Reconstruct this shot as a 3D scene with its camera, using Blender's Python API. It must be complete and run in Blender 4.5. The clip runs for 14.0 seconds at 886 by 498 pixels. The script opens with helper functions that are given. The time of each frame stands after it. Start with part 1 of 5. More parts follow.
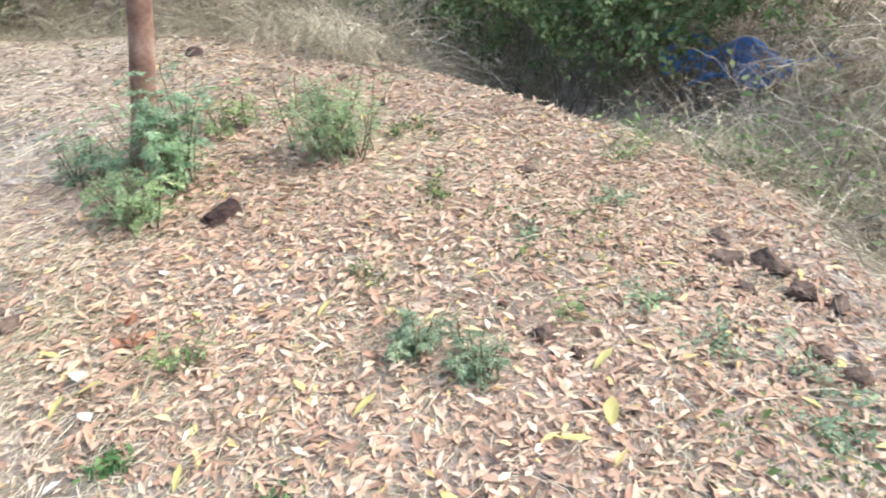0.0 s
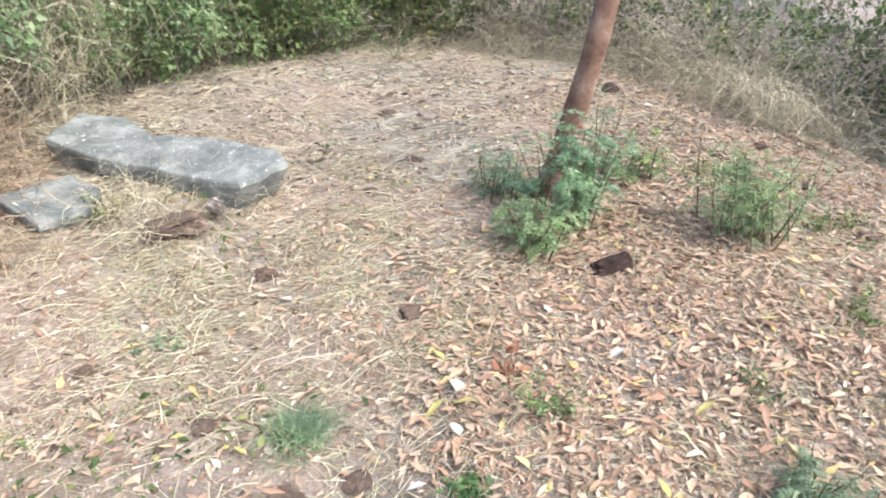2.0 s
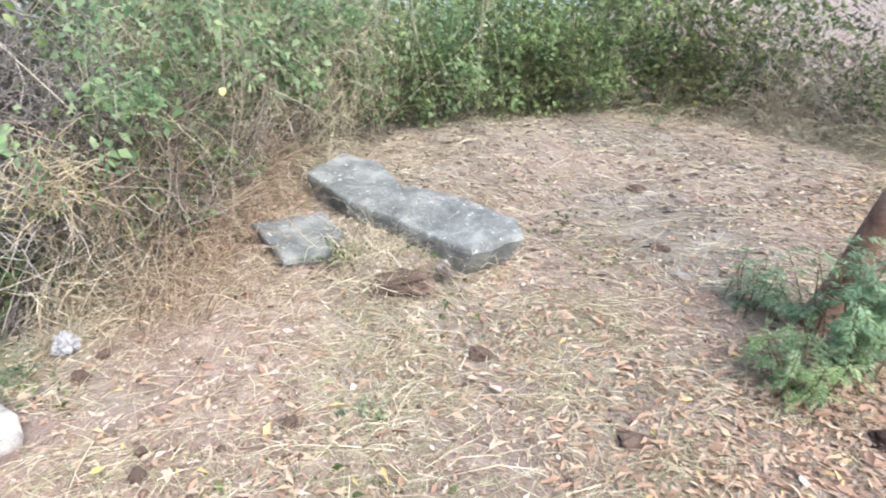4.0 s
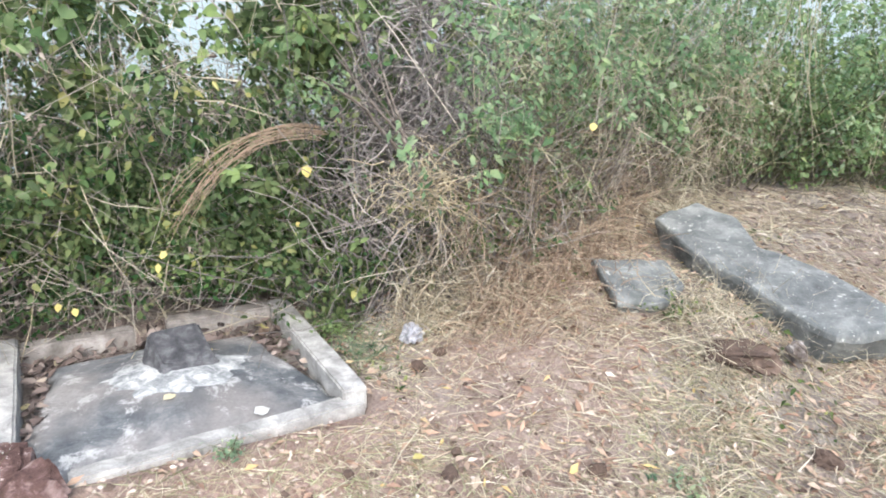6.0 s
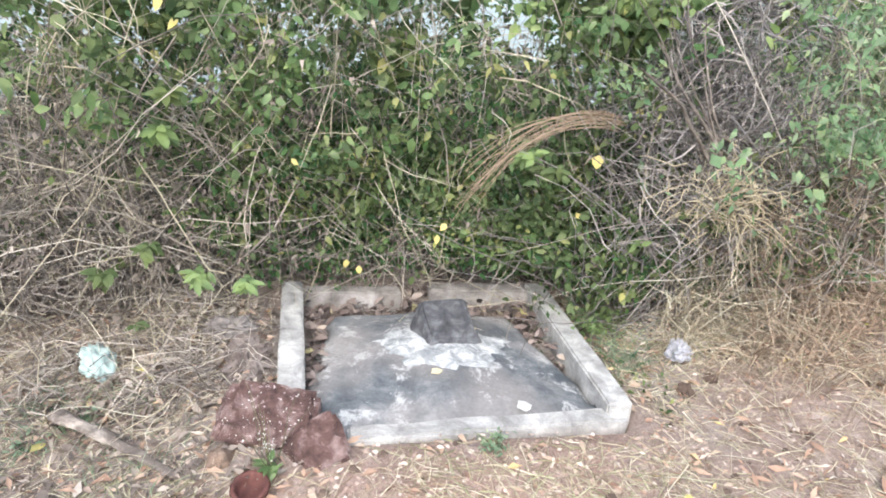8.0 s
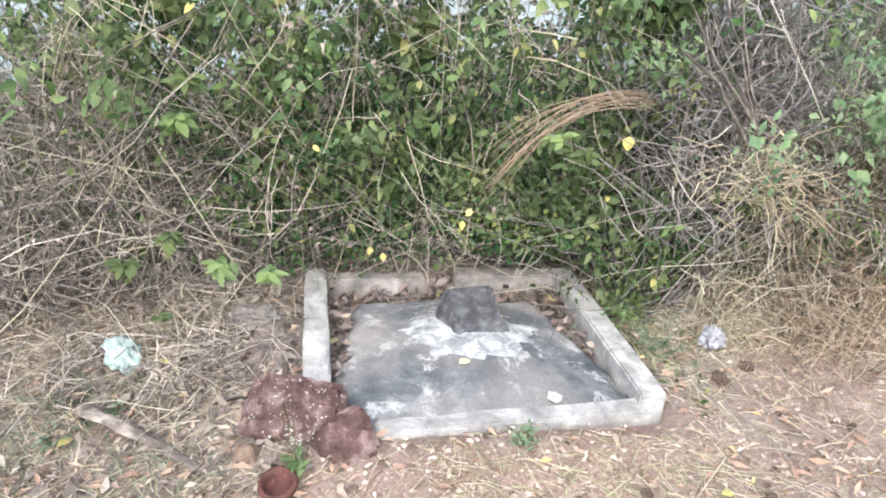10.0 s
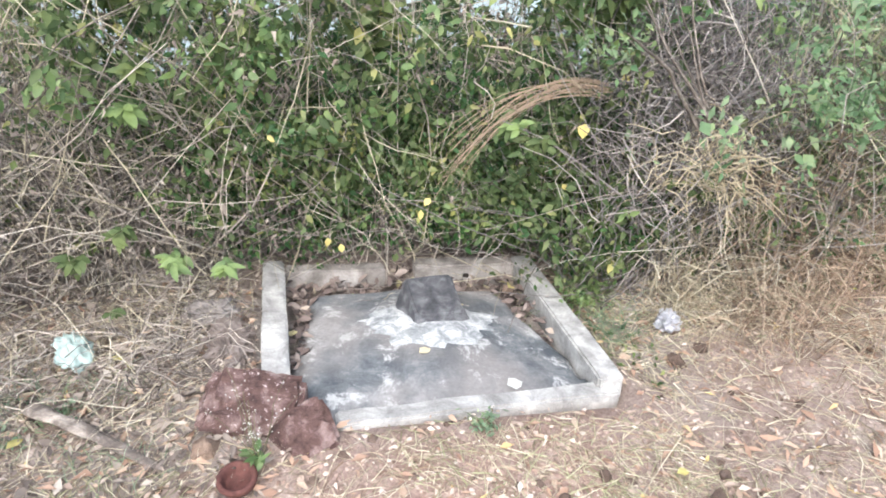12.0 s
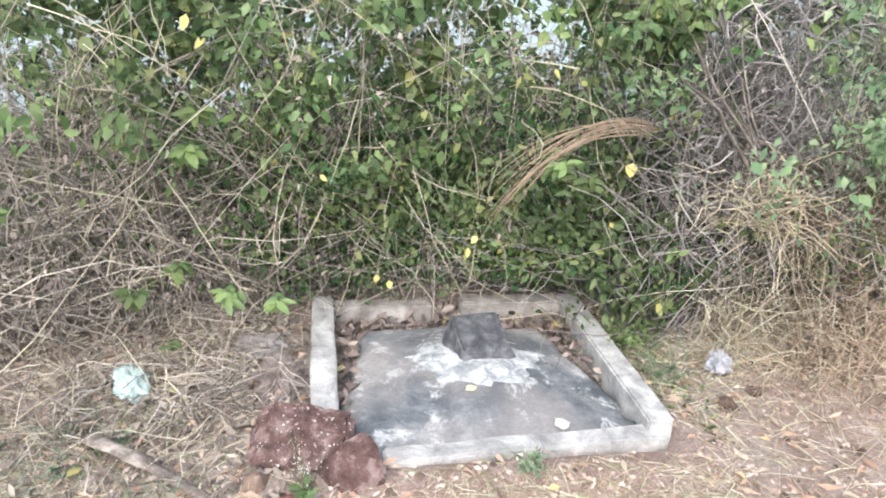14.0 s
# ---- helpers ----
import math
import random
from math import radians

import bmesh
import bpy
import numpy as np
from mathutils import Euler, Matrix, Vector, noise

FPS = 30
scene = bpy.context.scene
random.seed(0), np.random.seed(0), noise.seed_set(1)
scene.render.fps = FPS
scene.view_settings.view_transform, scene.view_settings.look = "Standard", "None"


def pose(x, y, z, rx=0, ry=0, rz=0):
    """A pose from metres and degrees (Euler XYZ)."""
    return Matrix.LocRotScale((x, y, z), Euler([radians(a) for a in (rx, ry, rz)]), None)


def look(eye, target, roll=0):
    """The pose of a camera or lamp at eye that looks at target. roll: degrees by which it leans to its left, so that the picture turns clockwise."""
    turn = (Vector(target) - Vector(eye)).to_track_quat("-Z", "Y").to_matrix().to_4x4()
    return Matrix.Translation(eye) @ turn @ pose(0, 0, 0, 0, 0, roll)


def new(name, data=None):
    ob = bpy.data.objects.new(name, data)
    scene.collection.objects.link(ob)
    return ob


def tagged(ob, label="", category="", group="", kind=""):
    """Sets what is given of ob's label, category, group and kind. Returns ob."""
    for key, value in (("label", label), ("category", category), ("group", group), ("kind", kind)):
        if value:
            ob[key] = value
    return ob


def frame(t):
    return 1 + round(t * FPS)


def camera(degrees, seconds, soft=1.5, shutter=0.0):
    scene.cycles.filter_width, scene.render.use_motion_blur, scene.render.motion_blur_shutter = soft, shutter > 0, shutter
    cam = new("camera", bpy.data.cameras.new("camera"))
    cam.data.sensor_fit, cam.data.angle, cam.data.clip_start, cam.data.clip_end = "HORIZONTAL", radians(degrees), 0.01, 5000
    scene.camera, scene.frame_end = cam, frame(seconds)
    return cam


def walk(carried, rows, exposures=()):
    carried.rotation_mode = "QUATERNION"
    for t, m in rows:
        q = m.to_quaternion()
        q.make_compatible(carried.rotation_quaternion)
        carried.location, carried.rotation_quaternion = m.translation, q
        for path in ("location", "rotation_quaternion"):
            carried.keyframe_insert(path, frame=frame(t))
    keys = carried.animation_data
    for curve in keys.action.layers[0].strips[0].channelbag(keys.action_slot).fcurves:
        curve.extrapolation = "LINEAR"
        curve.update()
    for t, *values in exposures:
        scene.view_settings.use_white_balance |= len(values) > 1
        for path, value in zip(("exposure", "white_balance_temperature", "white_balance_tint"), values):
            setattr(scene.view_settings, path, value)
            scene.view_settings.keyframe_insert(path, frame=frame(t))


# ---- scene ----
cam = camera(65.9, 14.0, 1.85, 0.2)

PATH = [
    (0, (-0.057, -2.531, 1.356), (1.561, -3.088, 0.321), -4.4),
    (0.5, (-0.024, -2.479, 1.362), (1.677, -2.758, 0.348), -3.6),
    (1, (0.025, -2.411, 1.391), (1.766, -2.455, 0.408), -2.5),
    (1.5, (0.074, -2.339, 1.413), (1.825, -2.166, 0.464), -1.1),
    (2, (0.11, -2.295, 1.434), (1.851, -1.949, 0.513), -1.3),
    (2.2, (0.129, -2.273, 1.441), (1.857, -1.869, 0.518), -1.4),
    (4.3, (0.398, -2.142, 1.513), (1.865, -1.04, 0.717), 0.8),
    (4.5, (0.412, -2.165, 1.511), (1.793, -0.952, 0.721), 0.4),
    (5, (0.413, -2.192, 1.511), (1.594, -0.753, 0.779), -2.1),
    (5.5, (0.392, -2.149, 1.504), (1.398, -0.573, 0.792), -2.2),
    (6, (0.323, -2.04, 1.502), (1.269, -0.435, 0.775), 1.6),
    (6.5, (0.267, -2.028, 1.493), (1.055, -0.337, 0.771), 1.4),
    (7, (0.23, -2.035, 1.504), (0.656, -0.254, 0.7), 1.2),
    (7.5, (0.154, -1.922, 1.5), (0.479, -0.138, 0.656), 3.1),
    (8, (0.092, -1.766, 1.555), (0.487, -0.001, 0.702), 3.9),
    (10.5, (0.077, -1.683, 1.561), (0.411, 0.059, 0.637), 2.5),
    (11, (0.083, -1.694, 1.556), (0.465, 0.045, 0.644), 2.8),
    (11.5, (0.085, -1.688, 1.552), (0.457, 0.049, 0.632), 2.1),
    (12, (0.096, -1.69, 1.554), (0.539, 0.022, 0.618), 3.2),
    (12.5, (0.101, -1.692, 1.545), (0.453, 0.044, 0.618), 1.7),
    (13, (0.081, -1.698, 1.554), (0.402, 0.049, 0.634), 1.9),
    (13.5, (0.073, -1.695, 1.558), (0.376, 0.057, 0.643), 2.5),
    (14, (0.072, -1.701, 1.577), (0.4, 0.078, 0.725), 1.9),
]
walk(cam, [(t, look(eye, target, roll)) for t, eye, target, roll in PATH],
     [(0, 1.7, 6250, 6), (2.2, 1.5, 6250, 6), (4.5, 1.4, 6050, 8), (5.5, 1.24, 6050, 8), (7, 1.27, 6050, 8), (14, 1.34, 6050, 8)])


# ---- light ----
world = bpy.data.worlds.new("sky")
scene.world = world
world.use_nodes = True
wn = world.node_tree
sky = wn.nodes.new("ShaderNodeTexSky")
sky.sky_type, sky.sun_disc = "NISHITA", False
sky.sun_elevation, sky.sun_rotation = radians(49), radians(200)
sky.dust_density, sky.air_density = 4.0, 1.0
wn.links.new(sky.outputs[0], wn.nodes["Background"].inputs[0])
wn.nodes["Background"].inputs[1].default_value = 0.15

sun = new("sun", bpy.data.lights.new("sun", "SUN"))
sun.data.energy, sun.data.angle, sun.data.color = 1.42, radians(72), (1.0, 0.97, 0.93)
sun.matrix_world = look((-2.1, -5.9, 7.3), (0, 0, 0))

rng = np.random.default_rng(7)

# glowing pale sheet, added so the hedge's gaps look bright and hazy
haze = bpy.data.materials.new("backdrop_glow")
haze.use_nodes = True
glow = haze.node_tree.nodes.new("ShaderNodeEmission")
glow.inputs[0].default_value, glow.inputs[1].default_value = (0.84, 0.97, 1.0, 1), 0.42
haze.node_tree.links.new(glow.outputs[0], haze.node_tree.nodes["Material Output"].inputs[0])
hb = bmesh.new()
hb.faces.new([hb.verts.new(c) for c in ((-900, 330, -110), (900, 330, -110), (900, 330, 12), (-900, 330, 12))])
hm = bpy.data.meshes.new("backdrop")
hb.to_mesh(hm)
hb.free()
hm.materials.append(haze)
tagged(new("backdrop", hm), "plain distant sheet with a pale bluish glow put in as haze", "distance", kind="structure")


# ---- materials ----
def material(name, rough=0.9):
    m = bpy.data.materials.new(name)
    m.use_nodes = True
    nt = m.node_tree
    b = nt.nodes["Principled BSDF"]
    b.inputs["Roughness"].default_value = rough
    b.inputs["Specular IOR Level"].default_value = 0.25
    return m, nt, b


def ramp(nt, fac, stops):
    r = nt.nodes.new("ShaderNodeValToRGB")
    e = r.color_ramp.elements
    while len(e) < len(stops):
        e.new(0.5)
    for el, (p, c) in zip(e, stops):
        el.position, el.color = p, (*c, 1)
    nt.links.new(fac, r.inputs[0])
    return r.outputs[0]


def noise_out(nt, scale, detail=4, rough=0.6, dist=0.0):
    tc = nt.nodes.new("ShaderNodeTexCoord")
    n = nt.nodes.new("ShaderNodeTexNoise")
    n.inputs["Scale"].default_value, n.inputs["Detail"].default_value = scale, detail
    n.inputs["Roughness"].default_value, n.inputs["Distortion"].default_value = rough, dist
    nt.links.new(tc.outputs["Object"], n.inputs["Vector"])
    return n.outputs["Fac"]


def mixed(nt, fac, a, b, mode="MIX"):
    m = nt.nodes.new("ShaderNodeMix")
    m.data_type, m.blend_type = "RGBA", mode
    for socket, value in ((m.inputs[0], fac), (m.inputs[6], a), (m.inputs[7], b)):
        if isinstance(value, (int, float)):
            socket.default_value = value
        elif isinstance(value, tuple):
            socket.default_value = (*value, 1)
        else:
            nt.links.new(value, socket)
    return m.outputs[2]


def bump(nt, b, height, strength, distance):
    n = nt.nodes.new("ShaderNodeBump")
    n.inputs["Strength"].default_value, n.inputs["Distance"].default_value = strength, distance
    nt.links.new(height, n.inputs["Height"])
    nt.links.new(n.outputs[0], b.inputs["Normal"])


def piece_material(name, stops, rough=0.8, through_light=0.0, grain=60.0, grain_amount=0.35):
    """Colour drawn piece by piece from the stops, with blotches; through_light lets leaves glow against the sky."""
    m, nt, b = material(name, rough)
    geo = nt.nodes.new("ShaderNodeNewGeometry")
    col = ramp(nt, geo.outputs["Random Per Island"], stops)
    spots = ramp(nt, noise_out(nt, grain, 3), [(0.3, (0.62, 0.6, 0.58)), (0.7, (1.0, 1.0, 1.0))])
    col = mixed(nt, grain_amount, col, spots, "MULTIPLY")
    if through_light > 0.2:
        growth = ramp(nt, noise_out(nt, 5.0, 3, 0.6), [(0.34, (0.5, 0.58, 0.55)), (0.52, (0.95, 0.95, 0.95)), (0.68, (1.35, 1.25, 1.05))])
        col = mixed(nt, 1.0, col, growth, "MULTIPLY")
    nt.links.new(col, b.inputs["Base Color"])
    if through_light:
        t = nt.nodes.new("ShaderNodeBsdfTranslucent")
        nt.links.new(col, t.inputs[0])
        mx = nt.nodes.new("ShaderNodeMixShader")
        mx.inputs[0].default_value = through_light
        nt.links.new(b.outputs[0], mx.inputs[1])
        nt.links.new(t.outputs[0], mx.inputs[2])
        nt.links.new(mx.outputs[0], nt.nodes["Material Output"].inputs[0])
    return m


def stone_material(name, dark, mid, light, scale, rough=0.9, relief=0.6, fleck=None):
    m, nt, b = material(name, rough)
    big = ramp(nt, noise_out(nt, scale, 6, 0.65, 0.4), [(0.3, dark), (0.5, mid), (0.7, light)])
    fine = ramp(nt, noise_out(nt, scale * 14, 4), [(0.3, (0.6, 0.6, 0.6)), (0.7, (1.0, 1.0, 1.0))])
    col = mixed(nt, 0.6, big, fine, "MULTIPLY")
    if fleck:
        f = ramp(nt, noise_out(nt, scale * 5, 3, 0.7), [(0.62, (0, 0, 0)), (0.68, (1, 1, 1))])
        col = mixed(nt, f, col, fleck)
    nt.links.new(col, b.inputs["Base Color"])
    bump(nt, b, noise_out(nt, scale * 8, 6, 0.7), relief, 0.01)
    return m


LITTER = piece_material("litter_leaf", [(0.0, (0.26, 0.165, 0.12)), (0.2, (0.38, 0.245, 0.175)), (0.5, (0.48, 0.33, 0.24)), (0.8, (0.53, 0.4, 0.3)),
                                        (0.96, (0.57, 0.46, 0.36)), (0.98, (0.64, 0.46, 0.2)), (1.0, (0.66, 0.55, 0.24))], 0.8, 0.15, 45, 0.5)
STRAW = piece_material("dry_straw", [(0.0, (0.23, 0.195, 0.14)), (0.4, (0.43, 0.375, 0.265)), (0.75, (0.59, 0.53, 0.39)), (1.0, (0.73, 0.68, 0.54))], 0.75, 0.1)
STRAW_GREEN = piece_material("greenish_straw", [(0.0, (0.2, 0.2, 0.11)), (0.5, (0.36, 0.36, 0.21)), (1.0, (0.54, 0.52, 0.35))], 0.75, 0.1)
STRAW_RED = piece_material("red_straw", [(0.0, (0.16, 0.108, 0.078)), (0.5, (0.34, 0.248, 0.175)), (1.0, (0.57, 0.46, 0.34))], 0.8, 0.1)
STRAW_GOLD = piece_material("golden_straw", [(0.0, (0.34, 0.275, 0.18)), (0.5, (0.56, 0.475, 0.32)), (1.0, (0.72, 0.64, 0.46))], 0.7, 0.1)
TWIG = piece_material("dry_twig", [(0.0, (0.115, 0.098, 0.085)), (0.45, (0.3, 0.258, 0.225)), (0.8, (0.5, 0.445, 0.385)), (1.0, (0.66, 0.6, 0.51))], 0.9)
TWIG_GREY = piece_material("grey_twig", [(0.0, (0.11, 0.098, 0.096)), (0.5, (0.27, 0.245, 0.235)), (1.0, (0.52, 0.475, 0.44))], 0.95)
TWIG_PALE = piece_material("pale_stem", [(0.0, (0.3, 0.26, 0.18)), (0.5, (0.44, 0.39, 0.28)), (1.0, (0.6, 0.55, 0.43))], 0.8)
STEM = piece_material("green_stem", [(0.0, (0.08, 0.075, 0.045)), (0.5, (0.14, 0.14, 0.07)), (1.0, (0.22, 0.21, 0.12))], 0.8)
LEAF = piece_material("green_leaf", [(0.0, (0.065, 0.1, 0.038)), (0.4, (0.12, 0.165, 0.066)), (0.75, (0.18, 0.235, 0.1)), (0.93, (0.27, 0.32, 0.15)), (1.0, (0.46, 0.45, 0.18))], 0.55, 0.4)
LEAF_SMALL = piece_material("small_leaf", [(0.0, (0.055, 0.09, 0.032)), (0.45, (0.105, 0.155, 0.057)), (0.8, (0.175, 0.235, 0.088)), (1.0, (0.4, 0.4, 0.15))], 0.55, 0.3)
# dark green leaf; also put deep in the hedge in place of shade
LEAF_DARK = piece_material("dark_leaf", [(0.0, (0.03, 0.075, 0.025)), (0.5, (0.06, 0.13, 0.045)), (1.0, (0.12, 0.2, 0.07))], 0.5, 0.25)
LEAF_BRIGHT = piece_material("bright_leaf", [(0.0, (0.13, 0.21, 0.08)), (0.5, (0.21, 0.31, 0.13)), (1.0, (0.35, 0.44, 0.22))], 0.5, 0.45)
LEAF_WEED = piece_material("grey_green_leaf", [(0.0, (0.17, 0.27, 0.165)), (0.5, (0.28, 0.39, 0.255)), (1.0, (0.4, 0.48, 0.34))], 0.6, 0.5)
LEAF_SHOOT = piece_material("shoot_leaf", [(0.0, (0.17, 0.29, 0.17)), (0.5, (0.27, 0.42, 0.26)), (1.0, (0.39, 0.52, 0.36))], 0.6, 0.5)
LEAF_PALE = piece_material("pale_green_leaf", [(0.0, (0.2, 0.34, 0.17)), (0.5, (0.32, 0.46, 0.25)), (1.0, (0.48, 0.58, 0.38))], 0.55, 0.55)
CRUMB = piece_material("leaf_crumb", [(0.0, (0.22, 0.16, 0.125)), (0.5, (0.4, 0.31, 0.25)), (0.85, (0.58, 0.48, 0.4)), (1.0, (0.74, 0.67, 0.58))], 0.85)
LEAF_DEAD = piece_material("dead_leaf", [(0.0, (0.11, 0.09, 0.08)), (0.5, (0.23, 0.19, 0.162)), (0.85, (0.36, 0.305, 0.255)), (1.0, (0.53, 0.47, 0.4))], 0.85, 0.15)
YELLOW = piece_material("yellow_leaf", [(0.0, (0.66, 0.46, 0.12)), (0.5, (0.68, 0.58, 0.22)), (1.0, (0.62, 0.64, 0.3))], 0.5, 0.3)
FLOWER = piece_material("white_flower", [(0.0, (0.6, 0.62, 0.52)), (1.0, (0.85, 0.85, 0.8))], 0.7, 0.2)
CHIP = piece_material("stone_chip", [(0.0, (0.24, 0.165, 0.13)), (0.45, (0.42, 0.31, 0.255)), (0.85, (0.54, 0.44, 0.37)), (1.0, (0.63, 0.55, 0.48))], 0.95)
CLOD = stone_material("earth_clod", (0.06, 0.042, 0.034), (0.13, 0.092, 0.072), (0.25, 0.185, 0.145), 9, 1.0)
CLOD_PALE = stone_material("dry_earth", (0.14, 0.095, 0.07), (0.25, 0.18, 0.135), (0.38, 0.29, 0.22), 7, 1.0)
LATERITE = stone_material("red_laterite", (0.05, 0.03, 0.026), (0.15, 0.09, 0.079), (0.42, 0.315, 0.29), 13, 0.9, 1.0)
LATERITE_DUSTED = stone_material("dusted_laterite", (0.05, 0.03, 0.026), (0.15, 0.09, 0.079), (0.42, 0.315, 0.29), 13, 0.9, 1.0, fleck=(0.55, 0.45, 0.43))
GREY_STONE = stone_material("weathered_granite", (0.115, 0.12, 0.118), (0.21, 0.22, 0.212), (0.37, 0.38, 0.358), 7.0, 0.9, 1.0, fleck=(0.53, 0.53, 0.49))
BLACK_STONE = stone_material("dark_basalt", (0.045, 0.046, 0.05), (0.105, 0.105, 0.112), (0.24, 0.24, 0.245), 18, 0.75, 0.9)
KERB = stone_material("kerb_concrete", (0.21, 0.207, 0.195), (0.41, 0.4, 0.38), (0.66, 0.65, 0.62), 10, 0.9, 0.35)
# browner, darker kerb concrete: dirt plus the hedge's shade put into the colour
KERB_BROWN = stone_material("stained_shaded_concrete", (0.16, 0.143, 0.127), (0.33, 0.3, 0.275), (0.54, 0.505, 0.47), 9, 0.95, 0.5)
TERRACOTTA = stone_material("old_terracotta", (0.06, 0.028, 0.024), (0.13, 0.055, 0.046), (0.22, 0.11, 0.09), 12, 0.85, 0.4)
BARK = stone_material("reddish_bark", (0.14, 0.08, 0.06), (0.28, 0.17, 0.13), (0.44, 0.32, 0.26), 9, 0.95, 1.0)
WOOD = stone_material("weathered_wood", (0.08, 0.066, 0.056), (0.18, 0.15, 0.128), (0.48, 0.42, 0.36), 15, 0.85, 0.6)
BURNT = stone_material("burnt_brown", (0.02, 0.012, 0.01), (0.045, 0.026, 0.022), (0.1, 0.06, 0.05), 16, 0.7, 0.6)


def slab_material():
    """Grey cement floated by hand: pale bloom, damp dark stains and fine grit."""
    m, nt, b = material("cement_slab", 0.85)
    base = ramp(nt, noise_out(nt, 6.5, 10, 0.74, 0.3), [(0.4, (0.08, 0.09, 0.1)), (0.52, (0.145, 0.155, 0.163)), (0.65, (0.29, 0.29, 0.288))])
    bloom = ramp(nt, noise_out(nt, 8.5, 10, 0.76, 0.35), [(0.55, (0, 0, 0)), (0.615, (0.8, 0.8, 0.8))])
    col = mixed(nt, bloom, base, (0.55, 0.56, 0.55))
    warm = ramp(nt, noise_out(nt, 2.1, 3), [(0.42, (0, 0, 0)), (0.6, (0.5, 0.5, 0.5))])
    col = mixed(nt, warm, col, (0.36, 0.325, 0.3))
    grit = ramp(nt, noise_out(nt, 90, 3), [(0.3, (0.72, 0.72, 0.72)), (0.7, (1, 1, 1))])
    col = mixed(nt, 0.6, col, grit, "MULTIPLY")
    nt.links.new(col, b.inputs["Base Color"])
    bump(nt, b, noise_out(nt, 45, 6, 0.7), 0.25, 0.006)
    return m


def lime_material():
    m, nt, b = material("lime_cement", 0.95)
    col = ramp(nt, noise_out(nt, 16, 9, 0.78, 0.5), [(0.36, (0.16, 0.175, 0.18)), (0.46, (0.28, 0.29, 0.29)), (0.55, (0.46, 0.465, 0.46)), (0.66, (0.74, 0.74, 0.72))])
    nt.links.new(col, b.inputs["Base Color"])
    bump(nt, b, noise_out(nt, 60, 6, 0.75), 0.5, 0.008)
    return m


def soil_material():
    """Dusty grey-brown earth with redder patches and grit; pale dry field far beyond the hedge."""
    m, nt, b = material("dry_soil", 1.0)
    grey = ramp(nt, noise_out(nt, 2.3, 6, 0.65, 0.3), [(0.3, (0.13, 0.112, 0.097)), (0.5, (0.25, 0.22, 0.195)), (0.7, (0.43, 0.395, 0.36))])
    red = ramp(nt, noise_out(nt, 9, 5, 0.65), [(0.3, (0.2, 0.145, 0.118)), (0.55, (0.34, 0.265, 0.225)), (0.75, (0.48, 0.41, 0.36))])
    where = ramp(nt, noise_out(nt, 0.8, 3, 0.5), [(0.42, (0, 0, 0)), (0.58, (1, 1, 1))])
    col = mixed(nt, where, grey, red)
    tc = nt.nodes.new("ShaderNodeTexCoord")
    away = nt.nodes.new("ShaderNodeVectorMath")
    away.operation = "DISTANCE"
    nt.links.new(tc.outputs["Object"], away.inputs[0])
    away.inputs[1].default_value = (0.65, -0.45, 0.0)
    bare_earth = ramp(nt, away.outputs["Value"], [(0.25, (0.75, 0.75, 0.75)), (0.95, (0, 0, 0))])
    col = mixed(nt, bare_earth, col, ramp(nt, noise_out(nt, 11, 5, 0.65), [(0.3, (0.22, 0.135, 0.105)), (0.55, (0.36, 0.25, 0.205)), (0.75, (0.5, 0.4, 0.345))]))
    grit = ramp(nt, noise_out(nt, 70, 4, 0.7), [(0.28, (0.45, 0.42, 0.4)), (0.55, (1, 1, 1))])
    col = mixed(nt, 0.75, col, grit, "MULTIPLY")
    nt.links.new(col, b.inputs["Base Color"])
    bump(nt, b, noise_out(nt, 55, 6, 0.75), 0.9, 0.012)
    return m


def plastic_material(name, colour, rough=0.45):
    m, nt, b = material(name, rough)
    col = ramp(nt, noise_out(nt, 25, 3), [(0.3, tuple(c * 0.7 for c in colour)), (0.7, colour)])
    nt.links.new(col, b.inputs["Base Color"])
    t = nt.nodes.new("ShaderNodeBsdfTranslucent")
    nt.links.new(col, t.inputs[0])
    mx = nt.nodes.new("ShaderNodeMixShader")
    mx.inputs[0].default_value = 0.3
    nt.links.new(b.outputs[0], mx.inputs[1])
    nt.links.new(t.outputs[0], mx.inputs[2])
    nt.links.new(mx.outputs[0], nt.nodes["Material Output"].inputs[0])
    return m


def single_leaf_material():
    m, nt, b = material("single_dead_leaf", 0.75)
    info = nt.nodes.new("ShaderNodeObjectInfo")
    col = ramp(nt, info.outputs["Random"], [(0.0, (0.3, 0.17, 0.12)), (0.4, (0.52, 0.32, 0.21)), (0.75, (0.6, 0.44, 0.32)), (0.93, (0.66, 0.54, 0.42)), (1.0, (0.68, 0.52, 0.2))])
    nt.links.new(mixed(nt, 0.4, col, ramp(nt, noise_out(nt, 6, 3), [(0.3, (0.6, 0.58, 0.55)), (0.7, (1, 1, 1))]), "MULTIPLY"), b.inputs["Base Color"])
    return m


PIECE = single_leaf_material()
SLAB, LIME, SOIL = slab_material(), lime_material(), soil_material()
BAG = plastic_material("pale_green_plastic", (0.58, 0.72, 0.68))
BAG_WHITE = plastic_material("white_plastic", (0.6, 0.6, 0.64))
TARP = plastic_material("blue_plastic", (0.14, 0.36, 0.85))
PAPER = plastic_material("white_paper", (0.7, 0.7, 0.66), 0.8)


# ---- mesh helpers ----
def smooth(a, b, v):
    t = np.clip((np.asarray(v, float) - a) / (b - a), 0, 1)
    return t * t * (3 - 2 * t)


